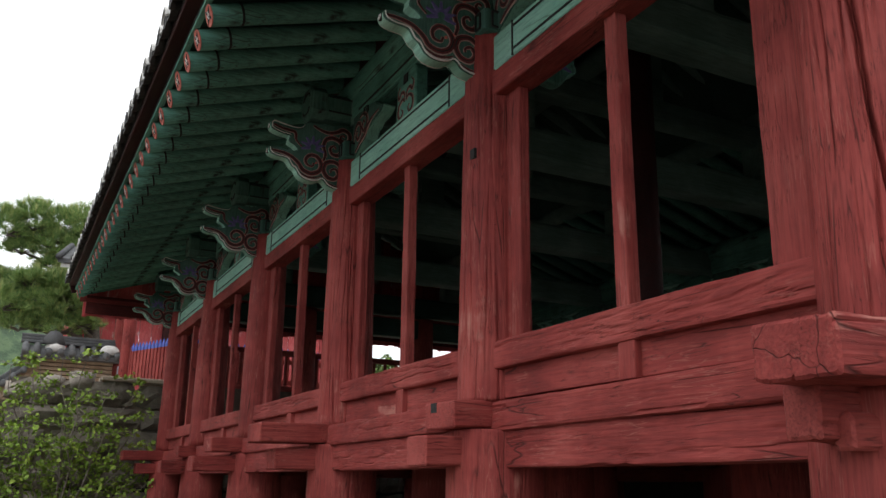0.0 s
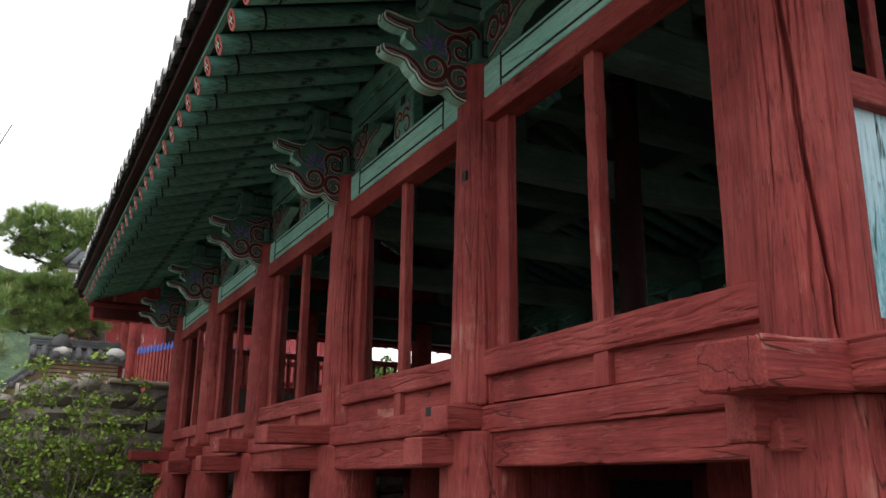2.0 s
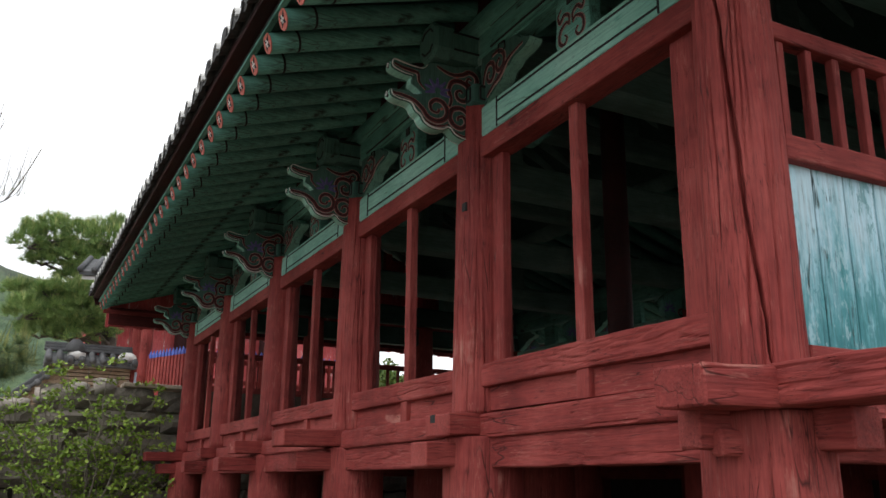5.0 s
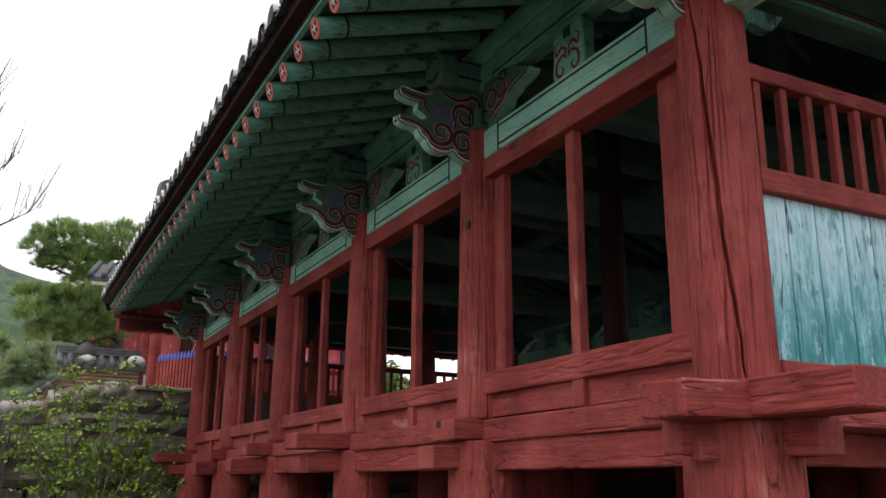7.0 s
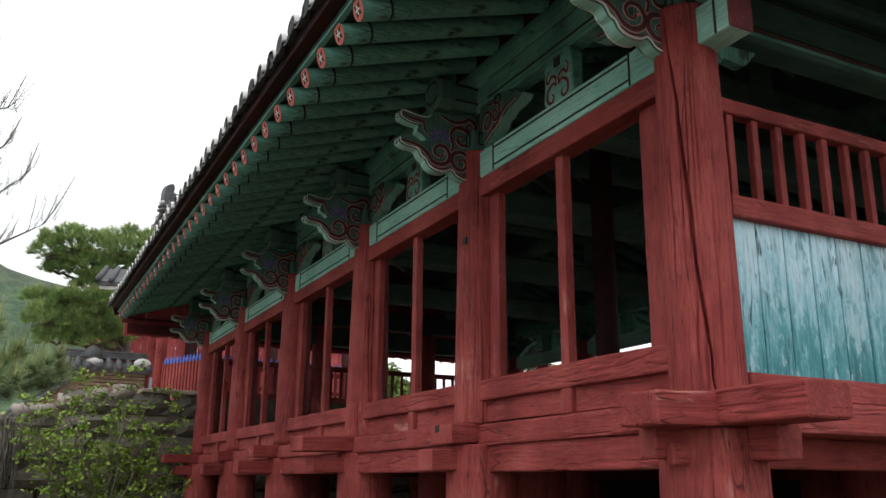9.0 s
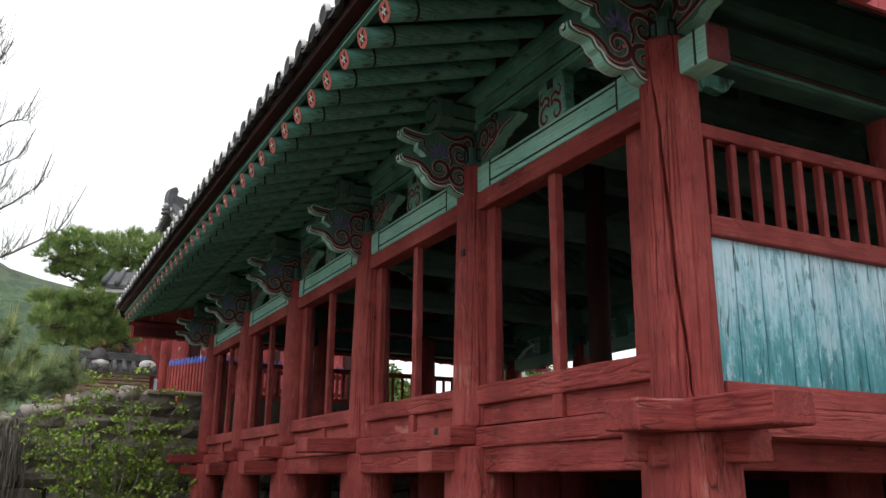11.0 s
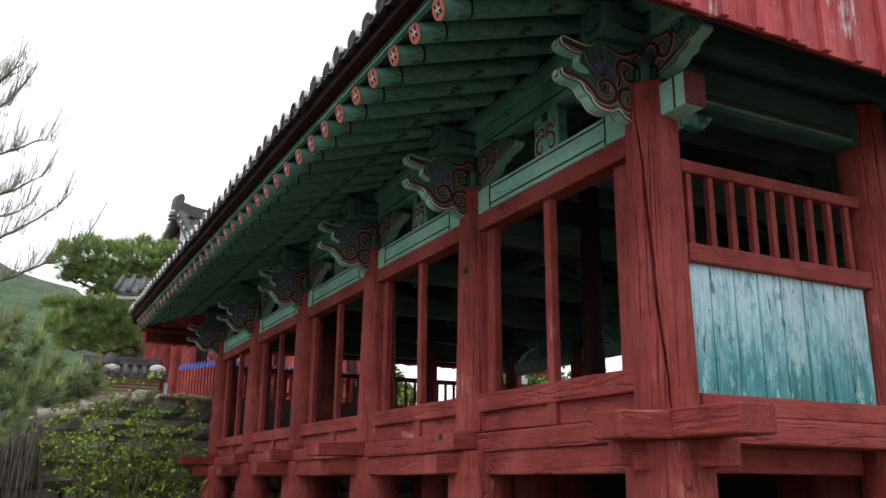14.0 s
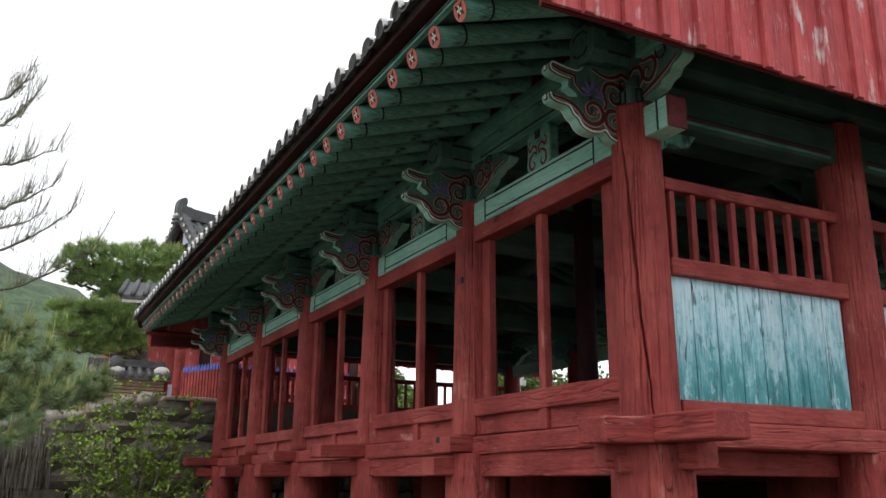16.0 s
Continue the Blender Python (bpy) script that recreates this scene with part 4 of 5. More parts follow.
TROW = 0.285
SPAN = 1.68 + XC
for flip in (1, -1):
    P = (lambda x: x) if flip > 0 else (lambda x: CX[-1] - x)
    bm = bmesh.new()
    steps = [i * SPAN / 16 for i in range(17)]
    line = [(P(-1.68 + d), roof_height(d)) for d in steps]
    loft(bm, [[(x, y, z) for x, z in line] + [(x, y, z - 0.06) for x, z in reversed(line)] for y in (-1.02, 13.40)])
    part("tile_bed", bm, DARK_TILE, pavilion)
    ym = -1.0
    k = 0
    row_bm = bmesh.new()
    seg = [math.pi * i / 8 for i in range(9)]
    rings = []
    for i, d in enumerate(steps):
        for o in (0.0, 0.005):
            r = 0.078 - (0.006 if o else 0.0)
            rings.append([(P(-1.74 + d + o), r * math.cos(a), roof_height(d) + r * math.sin(a) * 1.1) for a in seg])
    loft(row_bm, rings, closed=False)
    cap_ring = [(P(-1.742), 0.08 * math.cos(2 * math.pi * i / 14), roof_height(0) + 0.015 + 0.07 * math.sin(2 * math.pi * i / 14)) for i in range(14)]
    row_me = finish("roof_roll", row_bm, DARK_TILE, True)
    bm = bmesh.new()
    loft(bm, [cap_ring, [(x + flip * 0.03, y, z) for x, y, z in cap_ring]])
    cap_me = finish("tile_end", bm, TILE_END)
    bm = bmesh.new()
    arc = [(P(-1.745), TROW / 2 + 0.115 * math.cos(a), 4.725 + 0.085 * math.sin(a)) for a in [math.pi + math.pi * i / 8 for i in range(9)]]
    loft(bm, [arc + [(x, y, z + 0.02) for x, y, z in reversed(arc)], [(x + flip * 0.25, y, z + 0.08) for x, y, z in arc] + [(x + flip * 0.25, y, z + 0.10) for x, y, z in reversed(arc)]])
    lip_me = finish("channel_tile", bm, DARK_TILE)
    bm = bmesh.new()
    top = [(P(-1.748), 0.086 * math.cos(a), roof_height(0) + 0.008 + 0.092 * math.sin(a)) for a in [math.pi * i / 10 for i in range(11)]]
    loft(bm, [top + [(x, y * 0.88, z - 0.012) for x, y, z in reversed(top)], [(x + flip * 0.035, y, z + 0.012) for x, y, z in top] + [(x + flip * 0.035, y * 0.88, z) for x, y, z in reversed(top)]])
    lime_me = finish("lime_lip", bm, LIME)
    while ym + k * TROW < 13.4:
        y = ym + k * TROW
        dz = random.uniform(-0.008, 0.008)
        for nm, me in (("roof_roll", row_me), ("tile_end", cap_me), ("channel_tile", lip_me), ("lime_lip", lime_me)):
            part(nm, me, None, pavilion).location = (random.uniform(-0.012, 0.012), y + random.uniform(-0.006, 0.006), dz)
        k += 1
RIDGE_Z = roof_height(SPAN) + 0.05
part("ridge", timber((XC, -1.05, RIDGE_Z + 0.2), (XC, 13.43, RIDGE_Z + 0.2), 0.34, 0.5, 0.06, 0.01, 0.4), TILE, pavilion, "stacked grey tile ridge")

# gable boards at both ends
for y, s, low in ((-0.87, -1, 4.185), (13.25, 1, 4.12)):
    gb = new("gable_board", finish("gable_board", timber((-1.5, y - s * 0.036, low + 0.25), (CX[-1] + 1.5, y - s * 0.036, low + 0.25), 0.045, 0.07, 0.006, 0.002, 0.4), RED["x"]))
    gb.parent = pavilion
    gb["label"] = "faded red gable boarding with cover strips"
    w = 0.2825
    for k in range(34):
        xa = -1.406 + k * w
        xc = xa + w / 2
        d = 1.68 + (xc if xc < XC else CX[-1] - xc)
        top = roof_height(max(0.05, d - w)) - 0.1
        foot = low - 0.02 * max(0.0, min(2.0, xc))
        if top < 4.3 or xc > CX[-1] + 1.4:
            continue
        for half in (-1, 1):
            part("board", timber((xc + half * w / 4, y, foot + random.uniform(-0.008, 0.008)), (xc + half * w / 4, y, top), w * 0.495, 0.024, 0.003, 0.001, 0.5, k + half * 0.3, up=(0, 1, 0)), GABLE_RED, gb)
        part("cover_strip", timber((xa, y + s * 0.034, foot - 0.012 + random.uniform(-0.008, 0.008)), (xa, y + s * 0.034, top - 0.03), 0.062, 0.045, 0.006, 0.002, 0.5, k, up=(0, 1, 0)), GABLE_RED, gb)
    # added board: its dark colour imitates shade on the gable's back
    part("lining_board", timber((-1.4, y - s * 0.036, 4.30 if s > 0 else 4.24), (CX[-1] + 1.4, y - s * 0.036, 4.30 if s > 0 else 4.24), 0.03, 0.30 if s > 0 else 0.12, 0.004, 0.002, 0.5), SHADE_RED, gb, "added dark red board imitating shade inside the gable")
    for flip in (1, -1):
        P = (lambda x: x) if flip > 0 else (lambda x: CX[-1] - x)
        for a, b in zip(range(0, 8), range(1, 9)):
            d0, d1 = SPAN * a / 8, SPAN * b / 8
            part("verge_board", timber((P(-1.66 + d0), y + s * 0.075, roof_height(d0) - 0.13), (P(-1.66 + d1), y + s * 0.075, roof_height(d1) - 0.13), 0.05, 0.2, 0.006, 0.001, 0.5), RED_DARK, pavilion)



# ---------------------------------------------------------------- the terrace behind, its stone wall, and what stands on it
def leafy(name, low, high, dead=None):
    def build(nt, b):
        geo = nt.nodes.new("ShaderNodeNewGeometry")
        col = ramp(nt, geo.outputs["Random Per Island"], [(0.0, low), (1.0, high)] if dead is None else [(0.0, low), (0.85, high), (0.95, dead)])
        n = noise_tex(nt, coords(nt), 1.7, 3)
        col = mix(nt, 0.5, col, ramp(nt, n, [(0.3, G(0.5)), (0.7, G(1.4))]), "MULTIPLY")
        nt.links.new(col, b.inputs["Base Color"])
        b.inputs["Specular IOR Level"].default_value = 0.3

    return material(name, build, 0.6)


NEEDLES = leafy("pine_needles", (0.10, 0.19, 0.06), (0.27, 0.40, 0.13), (0.44, 0.50, 0.18))
NEEDLES_GREY = leafy("greyish_pine_needles", (0.13, 0.21, 0.115), (0.31, 0.41, 0.2), (0.45, 0.50, 0.21))
CANDLE = leafy("pale_pine_shoots", (0.30, 0.34, 0.12), (0.48, 0.49, 0.2))
YOUNG = leafy("young_shrub_leaves", (0.14, 0.24, 0.03), (0.26, 0.39, 0.055), (0.36, 0.46, 0.085))
BUSH = leafy("garden_bush_leaves", (0.05, 0.1, 0.025), (0.2, 0.27, 0.07))
BARK = speckled("grey_brown_bark", (0.05, 0.04, 0.033), (0.1, 0.085, 0.07), (0.19, 0.17, 0.15), 9, 0.9, 0.02)
TWIG = speckled("grey_twig", (0.1, 0.085, 0.07), (0.18, 0.16, 0.13), (0.27, 0.24, 0.2), 12, 0.9)
STRAW = speckled("dry_grey_stems", (0.06, 0.052, 0.042), (0.13, 0.115, 0.095), (0.24, 0.22, 0.185), 4, 0.95, tone=0.3)
BLUE = speckled("blue_picket_paint", (0.03, 0.05, 0.28), (0.06, 0.1, 0.42), (0.14, 0.2, 0.55), 12)
CLAY = speckled("tan_clay_and_tile_courses", (0.16, 0.11, 0.07), (0.3, 0.22, 0.15), (0.42, 0.33, 0.24), 6, 0.95, 0.015)
PALE_BLUE = speckled("pale_blue_sign_paint", (0.25, 0.33, 0.45), (0.4, 0.5, 0.62), (0.6, 0.68, 0.75), 8)
JOINT = speckled("soil_joint_and_dark_sheet", (0.015, 0.013, 0.011), (0.03, 0.027, 0.023), (0.055, 0.05, 0.042), 8, 1.0)


def hill_mat(nt, b):
    v = coords(nt)
    n1, n2 = noise_tex(nt, v, 0.33, 8, 0.75), noise_tex(nt, v, 0.06, 3)
    col = ramp(nt, n1, [(0.43, (0.014, 0.03, 0.02)), (0.5, (0.05, 0.09, 0.048)), (0.58, (0.12, 0.175, 0.085))])
    col = mix(nt, 0.25, col, ramp(nt, n2, [(0.3, (0.05, 0.085, 0.055)), (0.7, (0.1, 0.14, 0.09))]))
    tc = nt.nodes.new("ShaderNodeTexCoord")
    sep = node(nt, "ShaderNodeSeparateXYZ", Vector=tc.outputs["Object"])
    belt = node(nt, "ShaderNodeMapRange", Value=sep.outputs["Z"])
    belt.inputs["From Min"].default_value, belt.inputs["From Max"].default_value = 34.0, 43.0
    col = mix(nt, belt.outputs[0], mix(nt, 0.3, col, (0.09, 0.16, 0.07)), mix(nt, 0.5, col, (0.115, 0.115, 0.095)))
    nt.links.new(col, b.inputs["Base Color"])
    bump(nt, b, n1, 0.8, 1.5)


HILL = material("wooded_hillside", hill_mat, 0.95)

TERRACE_Z = 3.12
WALL_Y = 13.62


def wall_top(x):
    return TERRACE_Z if x > -1.5 else TERRACE_Z - 0.30 * (-1.5 - x) if x > -3.6 else max(1.6, 2.49 - 0.12 * (-3.6 - x))


bm = bmesh.new()
xs = [-40, -20, -12, -9] + [-8 + 0.5 * i for i in range(14)] + [-1, 3, 7.4]
loft(bm, [[(x, WALL_Y + 0.12, -0.3), (x, WALL_Y + 0.12, wall_top(x) - 0.1), (x, 60, wall_top(x) - 0.1), (x, 60, -0.3)] for x in xs])
tagged(part("terrace", bm, SAND), "sandy raised terrace behind the pavilion", "terrace", kind="structure")
bm = bmesh.new()
box(bm, 7.4, 60, -3, 60, -0.3, TERRACE_Z - 0.05)
tagged(part("side_terrace", bm, EARTH), "earth terrace beside the pavilion", "terrace", kind="structure")

stone_wall = tagged(part("stone_wall", (lambda b: (box(b, -16, 7.38, WALL_Y + 0.05, WALL_Y + 0.11, -0.2, 1.6), b)[1])(bmesh.new()), JOINT),
                    "retaining wall of rough grey granite blocks", "stone wall", kind="structure")


def block(cx, cz, w, h, d, y, seed):
    """A rough squared stone, its face bulging and its corners broken."""
    bm = bmesh.new()
    nx, nz = 4, 3
    rows = []
    for j in range(nz + 1):
        row = []
        for i in range(nx + 1):
            u, v = i / nx * 2 - 1, j / nz * 2 - 1
            edge = max(abs(u), abs(v))
            px = cx + u * w / 2 * (1 - 0.07 * abs(v) ** 3) + 0.045 * noise.noise(Vector((seed, u, v)))
            pz = cz + v * h / 2 * (1 - 0.07 * abs(u) ** 3) + 0.04 * noise.noise(Vector((seed + 9, u, v)))
            py = y - d * (1 - 0.75 * edge ** 4) + 0.05 * noise.noise(Vector((u * 1.6 + seed, v * 1.6, 3)))
            row.append(bm.verts.new((px, py, pz)))
        rows.append(row)
    for j in range(nz):
        for i in range(nx):
            bm.faces.new((rows[j][i], rows[j][i + 1], rows[j + 1][i + 1], rows[j + 1][i]))
    rim = rows[0] + [r[-1] for r in rows[1:]] + rows[-1][-2::-1] + [r[0] for r in rows[-2:0:-1]]
    back = [bm.verts.new((v.co.x, y + 0.07, v.co.z)) for v in rim]
    for i in range(len(rim)):
        j = (i + 1) % len(rim)
        bm.faces.new((rim[j], rim[i], back[i], back[j]))
    return bm


rng = random.Random(4)
z = 0.0
row = 0
while z < TERRACE_Z - 0.05:
    h = rng.uniform(0.36, 0.58) if z > 0.3 else 0.5
    h = min(h, TERRACE_Z - z)
    if TERRACE_Z - z - h < 0.2:
        h = TERRACE_Z - z
    x = -8.5 - rng.random()
    while x < 7.2:
        w = rng.uniform(0.45, 1.05) if x < 0.6 else rng.uniform(0.3, 0.6)
        cx = x + w / 2
        top = wall_top(cx)
        if z + h * 0.6 < top:
            part("stone", block(cx, z + h / 2, w - 0.035, h - 0.035, 0.12, WALL_Y, rng.uniform(0, 99)), STONE, stone_wall, smooth=False)
        x += w
    z += h
    row += 1
coping = timber((-1.0, WALL_Y + 0.10, TERRACE_Z + 0.035), (7.2, WALL_Y + 0.10, TERRACE_Z + 0.035), 0.5, 0.075, 0.02, 0.015, 0.3)
tagged(part("coping", coping, SAND), "pale sandy coping along the terrace edge", "coping", kind="structure")
x = -1.05
while x > -5.5:
    w = rng.uniform(0.4, 0.75)
    x -= w
    part("coping_stone", block(x + w / 2, wall_top(x + w / 2) - 0.03, w - 0.02, rng.uniform(0.24, 0.34), 0.2, WALL_Y + 0.05, rng.uniform(0, 99)), PALE_STONE, stone_wall, smooth=True)
# added dark sheet on the other side of the under-storey, for its deep shade
rub = tagged(part("rubble_wall", (lambda b: (box(b, 7.3, 7.36, -3, WALL_Y, -0.2, TERRACE_Z - 0.1), b)[1])(bmesh.new()), JOINT), "added dark sheet that closes off and blackens the under-storey", "stone wall", kind="structure")

# ---- wall with a tiled cap
def tiled_roof_row(parent, x0, x1, y, z, half, drop, pitch=0.2):
    n = int((x1 - x0) / pitch)
    bm = bmesh.new()
    loft(bm, [[(x, y - half, z - drop), (x, y, z), (x, y + half, z - drop), (x, y + half, z - drop - 0.06), (x, y - half, z - drop - 0.06)] for x in (x0, x1)])
    part("tile_bed", bm, TILE, parent)
    for k in range(n + 1):
        x = x0 + 0.06 + k * (x1 - x0 - 0.12) / n
        for s in (-1, 1):
            part("cover_tile", pole((x, y, z + 0.03), (x, y + s * (half + 0.05), z - drop + 0.02), 0.062, 0.068, 10), TILE, parent, smooth=True)
    for k, (w, h) in enumerate(((0.2, 0.06), (0.17, 0.12), (0.14, 0.18))):
        part("ridge_tile", timber((x0 - 0.03, y, z + h), (x1 + 0.03, y, z + h), w, 0.055, 0.01, 0.003, 0.3), TILE, parent)


cap_wall = thing("tile_capped_wall", "low clay wall with a grey tiled cap", "wall")
for k in range(9):
    part("clay_course", timber((-2.1, 16.9, 3.14 + k * 0.08), (-0.52, 16.9, 3.14 + k * 0.08), 0.36 - 0.02 * (k % 2), 0.066, 0.008, 0.006, 0.2, k), CLAY, cap_wall)
tiled_roof_row(cap_wall, -2.2, -0.42, 16.9, 4.08, 0.42, 0.22)
for x in (-1.62, -0.62):
    bm = bmesh.new()
    bmesh.ops.create_icosphere(bm, subdivisions=3, radius=0.14, matrix=Matrix.Translation((x, 16.62, 4.02)) @ Matrix.Diagonal((1.3, 1, 0.85, 1)))
    part("lime_plug", bm, LIME, cap_wall, "white lime plug", True)
RAKE = [Vector((-1.88, 16.9, 3.72)), Vector((-2.84, 16.9, 2.90)), Vector((-4.4, 16.9, 1.9))]
for a, b in zip(RAKE, RAKE[1:]):
    for k in range(7):
        dz = Vector((0, 0, -0.03 - k * 0.085))
        part("clay_course", timber(a + dz, b + dz, 0.36 - 0.02 * (k % 2), 0.06, 0.008, 0.006, 0.2, k), CLAY, cap_wall)
    up = Vector((0, 0, 0.05))
    part("tile_bed", timber(a + up, b + up, 0.62, 0.07, 0.02, 0.006, 0.2), TILE, cap_wall)
    part("ridge_tile", timber(a + up * 3, b + up * 3, 0.18, 0.14, 0.03, 0.004, 0.2), TILE, cap_wall)
    n = int((b - a).length / 0.2)
    for k in range(n):
        c = a.lerp(b, (k + 0.5) / n) + Vector((0, 0, 0.09))
        for side in (-1, 1):
            part("cover_tile", pole(c, c + Vector((0, side * 0.38, -0.08)), 0.055, 0.06, 10), TILE, cap_wall, smooth=True)
bm = bmesh.new()
rim = [(-1.66 + 0.20 * math.cos(t), 4.06 + 0.27 * math.sin(t)) for t in [math.pi * k / 12 for k in range(13)]]
loft(bm, [[(u, y, w) for u, w in rim] for y in (16.5, 16.62)])
part("end_tile", bm, TILE, cap_wall, "round dark end tile", True)
sign = thing("sign_post", "small pale blue sign beside the tiled wall", "sign")
part("board", timber((-0.36, 16.75, 3.1), (-0.36, 16.75, 3.75), 0.14, 0.05, 0.006, 0.001, up=(0, 1, 0)), PALE_BLUE, sign)

# ---- picket fence with blue tips
def picket(bm, x, y, dx, dy, z0, z1):
    w = 0.035
    rings = []
    for z, f in ((z0, 1), (z1 - 0.09, 1)):
        rings.append([(x + dx * w * f + dy * 0.012, y + dy * w * f - dx * 0.012, z), (x - dx * w * f + dy * 0.012, y - dy * w * f - dx * 0.012, z),
                      (x - dx * w * f - dy * 0.012, y - dy * w * f + dx * 0.012, z), (x + dx * w * f - dy * 0.012, y + dy * w * f + dx * 0.012, z)])
    loft(bm, rings)


def fence(ax0, ay0, ax1, ay1, z, n, label):
    f = thing("picket_fence", label, "fence", "fence along the terrace")
    d = Vector((ax1 - ax0, ay1 - ay0, 0))
    dx, dy = d.normalized()[:2]
    for h in (0.16, 0.55):
        part("rail", timber((ax0, ay0, z + h), (ax1, ay1, z + h), 0.05, 0.09, 0.008, 0.002, 0.4), RED["x"], f)
    for k in range(n):
        t = (k + 0.5) / n
        x, y = ax0 + d.x * t, ay0 + d.y * t
        bm = bmesh.new()
        picket(bm, x + dy * 0.035, y - dx * 0.035, dx, dy, z, z + 0.74)
        part("picket", bm, RED["z"], f)
        bm = bmesh.new()
        q = Vector((x + dy * 0.035, y - dx * 0.035, 0))
        loft(bm, [[(q.x + dx * w * a + dy * t2 * b, q.y + dy * w * a - dx * t2 * b, z + zz) for a, b in ((1, 1), (-1, 1), (-1, -1), (1, -1))]
                  for w, t2, zz in ((0.036, 0.014, 0.652), (0.036, 0.014, 0.71), (0.004, 0.004, 0.80))])
        part("picket_tip", bm, BLUE, f, "blue painted tip")
    for t in (0, 1):
        x, y = ax0 + d.x * t, ay0 + d.y * t
        part("fence_post", timber((x, y, z - 0.1), (x, y, z + 0.7), 0.1, 0.1, 0.01, 0.002, 0.3, up=(1, 0, 0)), RED["z"], f)


fence(-0.34, 15.3, 0.24, 14.0, 3.22, 13, "red picket fence with blue tips")
fence(0.30, 14.1, 3.3, 14.5, 3.22, 24, "red picket fence with blue tips behind the pavilion")
gate = thing("gate", "small gate with red posts and a grey tiled roof", "gate")
for x, y in ((-0.42, 15.5), (-0.42, 16.9), (1.5, 16.9)):
    part("gate_post", pole((x, y, 3.0), (x, y, 5.5), 0.12, 0.115, 14, 0.02, 4), RED["z"], gate, smooth=True)
part("lintel", timber((-0.9, 16.2, 5.42), (1.9, 16.2, 5.55), 0.16, 0.2, 0.02, 0.004, 0.3), RED["x"], gate)
corner = [Vector((-1.82, 15.7, 5.56)), Vector((1.9, 15.7, 5.74)), Vector((1.9, 17.0, 6.34)), Vector((-1.55, 17.0, 6.14))]
bm = bmesh.new()
loft(bm, [[tuple(c + Vector((0, 0, h))) for c in corner] for h in (-0.05, 0.03)])
part("roof_slope", bm, TILE, gate)
bm = bmesh.new()
loft(bm, [[tuple(c + Vector((0.06, 0.05, h))) for c in corner] for h in (-0.13, -0.055)])
part("plastered_soffit", bm, LIME, gate)
for k in range(15):
    t = k / 14
    a, b = corner[0].lerp(corner[1], t), corner[3].lerp(corner[2], t)
    part("cover_tile", pole(a + Vector((0, -0.05, 0.05)), b + Vector((0, 0, 0.05)), 0.06, 0.055, 10), TILE, gate, smooth=True)


# ---- the hall behind: red boarded walls under a large tiled roof
hall = thing("temple_hall", "red boarded hall with a grey tiled roof", "temple hall")
HX0, HX1, HY0, HY1 = -1.1, 6.0, 20.0, 26.5
for k in range(25):
    x = HX0 + 0.15 + k * 0.285
    part("wall_board", timber((x, HY0, 3.1), (x, HY0, 5.75), 0.275, 0.04, 0.004, 0.002, 1.0, k, up=(0, 1, 0)), GABLE_RED, hall)
for k in range(16):
    y = HY0 + 0.2 + k * 0.41
    part("wall_board", timber((HX0, y, 3.1), (HX0, y, 5.75), 0.04, 0.40, 0.004, 0.002, 1.0, k, up=(0, 1, 0)), GABLE_RED, hall)
for x in (HX0, 1.0, 3.2, 5.4):
    part("column", pole((x, HY0 - 0.1, 3.1), (x, HY0 - 0.1, 5.8), 0.16, 0.15, 12), RED_DARK, hall, smooth=True)
part("head_beam", timber((HX0 - 0.3, HY0 - 0.1, 5.72), (HX1, HY0 - 0.1, 5.72), 0.2, 0.28, 0.02, 0.003, 0.6), GREEN["x"], hall)
RX, RY, RZ = 0.55, 23.2, 9.75


def slope_pt(x, t):
    """Point of the front slope, t from the eave to the ridge."""
    return Vector((x, HY0 - 1.1 + (RY - HY0 + 1.1) * t, 6.3 + (RZ - 6.3) * (0.75 * t + 0.25 * t * t)))


for s in (1, -1):
    bm = bmesh.new()
    rows = []
    for i in range(9):
        t = i / 8
        row = []
        for x in (HX0 - 0.35 + (RX - HX0 + 0.2) * min(1, t * 1.6), HX1 + 1):
            p = slope_pt(x, t)
            row.append((p.x, p.y if s > 0 else 2 * RY - p.y, p.z))
        rows.append(row + [(q[0], q[1], q[2] - 0.12) for q in reversed(row)])
    loft(bm, rows)
    part("roof_slope", bm, TILE, hall)
for k in range(25):
    x = HX0 - 0.2 + k * 0.3
    t1 = 1.0 if x >= RX - 0.1 else max(0.1, (x - HX0 + 0.35) / (RX - HX0 + 0.2) / 1.6)
    bm = bmesh.new()
    rings = []
    for i in range(7):
        p = slope_pt(x, t1 * i / 6)
        rings.append([(p.x + 0.085 * math.cos(a), p.y, p.z + 0.09 * math.sin(a)) for a in [math.pi * j / 6 for j in range(7)]])
    loft(bm, rings, closed=False)
    part("roof_roll", bm, TILE, hall, smooth=True)
# gable of the hall and its ridge with an upturned end
bm = bmesh.new()
loft(bm, [[(x, RY - 2.0, 7.6), (x, RY, RZ + 0.05), (x, RY + 2.0, 7.6)] for x in (RX + 0.15, RX + 0.25)])
part("gable_wall", bm, RED_DARK, hall)
for s in (-1, 1):
    for a, b in ((0, 1), (1, 2), (2, 3)):
        f = lambda i: (RX, RY + s * 2.2 * i / 3, RZ + 0.08 - 2.15 * (1.25 * i / 3 - 0.25 * (i / 3) ** 2))
        part("verge", timber(f(a), f(b), 0.22, 0.3, 0.03, 0.01, 0.2), TILE, hall)
part("ridge", timber((RX - 0.1, RY, RZ + 0.22), (HX1, RY, RZ + 0.1), 0.26, 0.4, 0.04, 0.01, 0.3), TILE, hall)
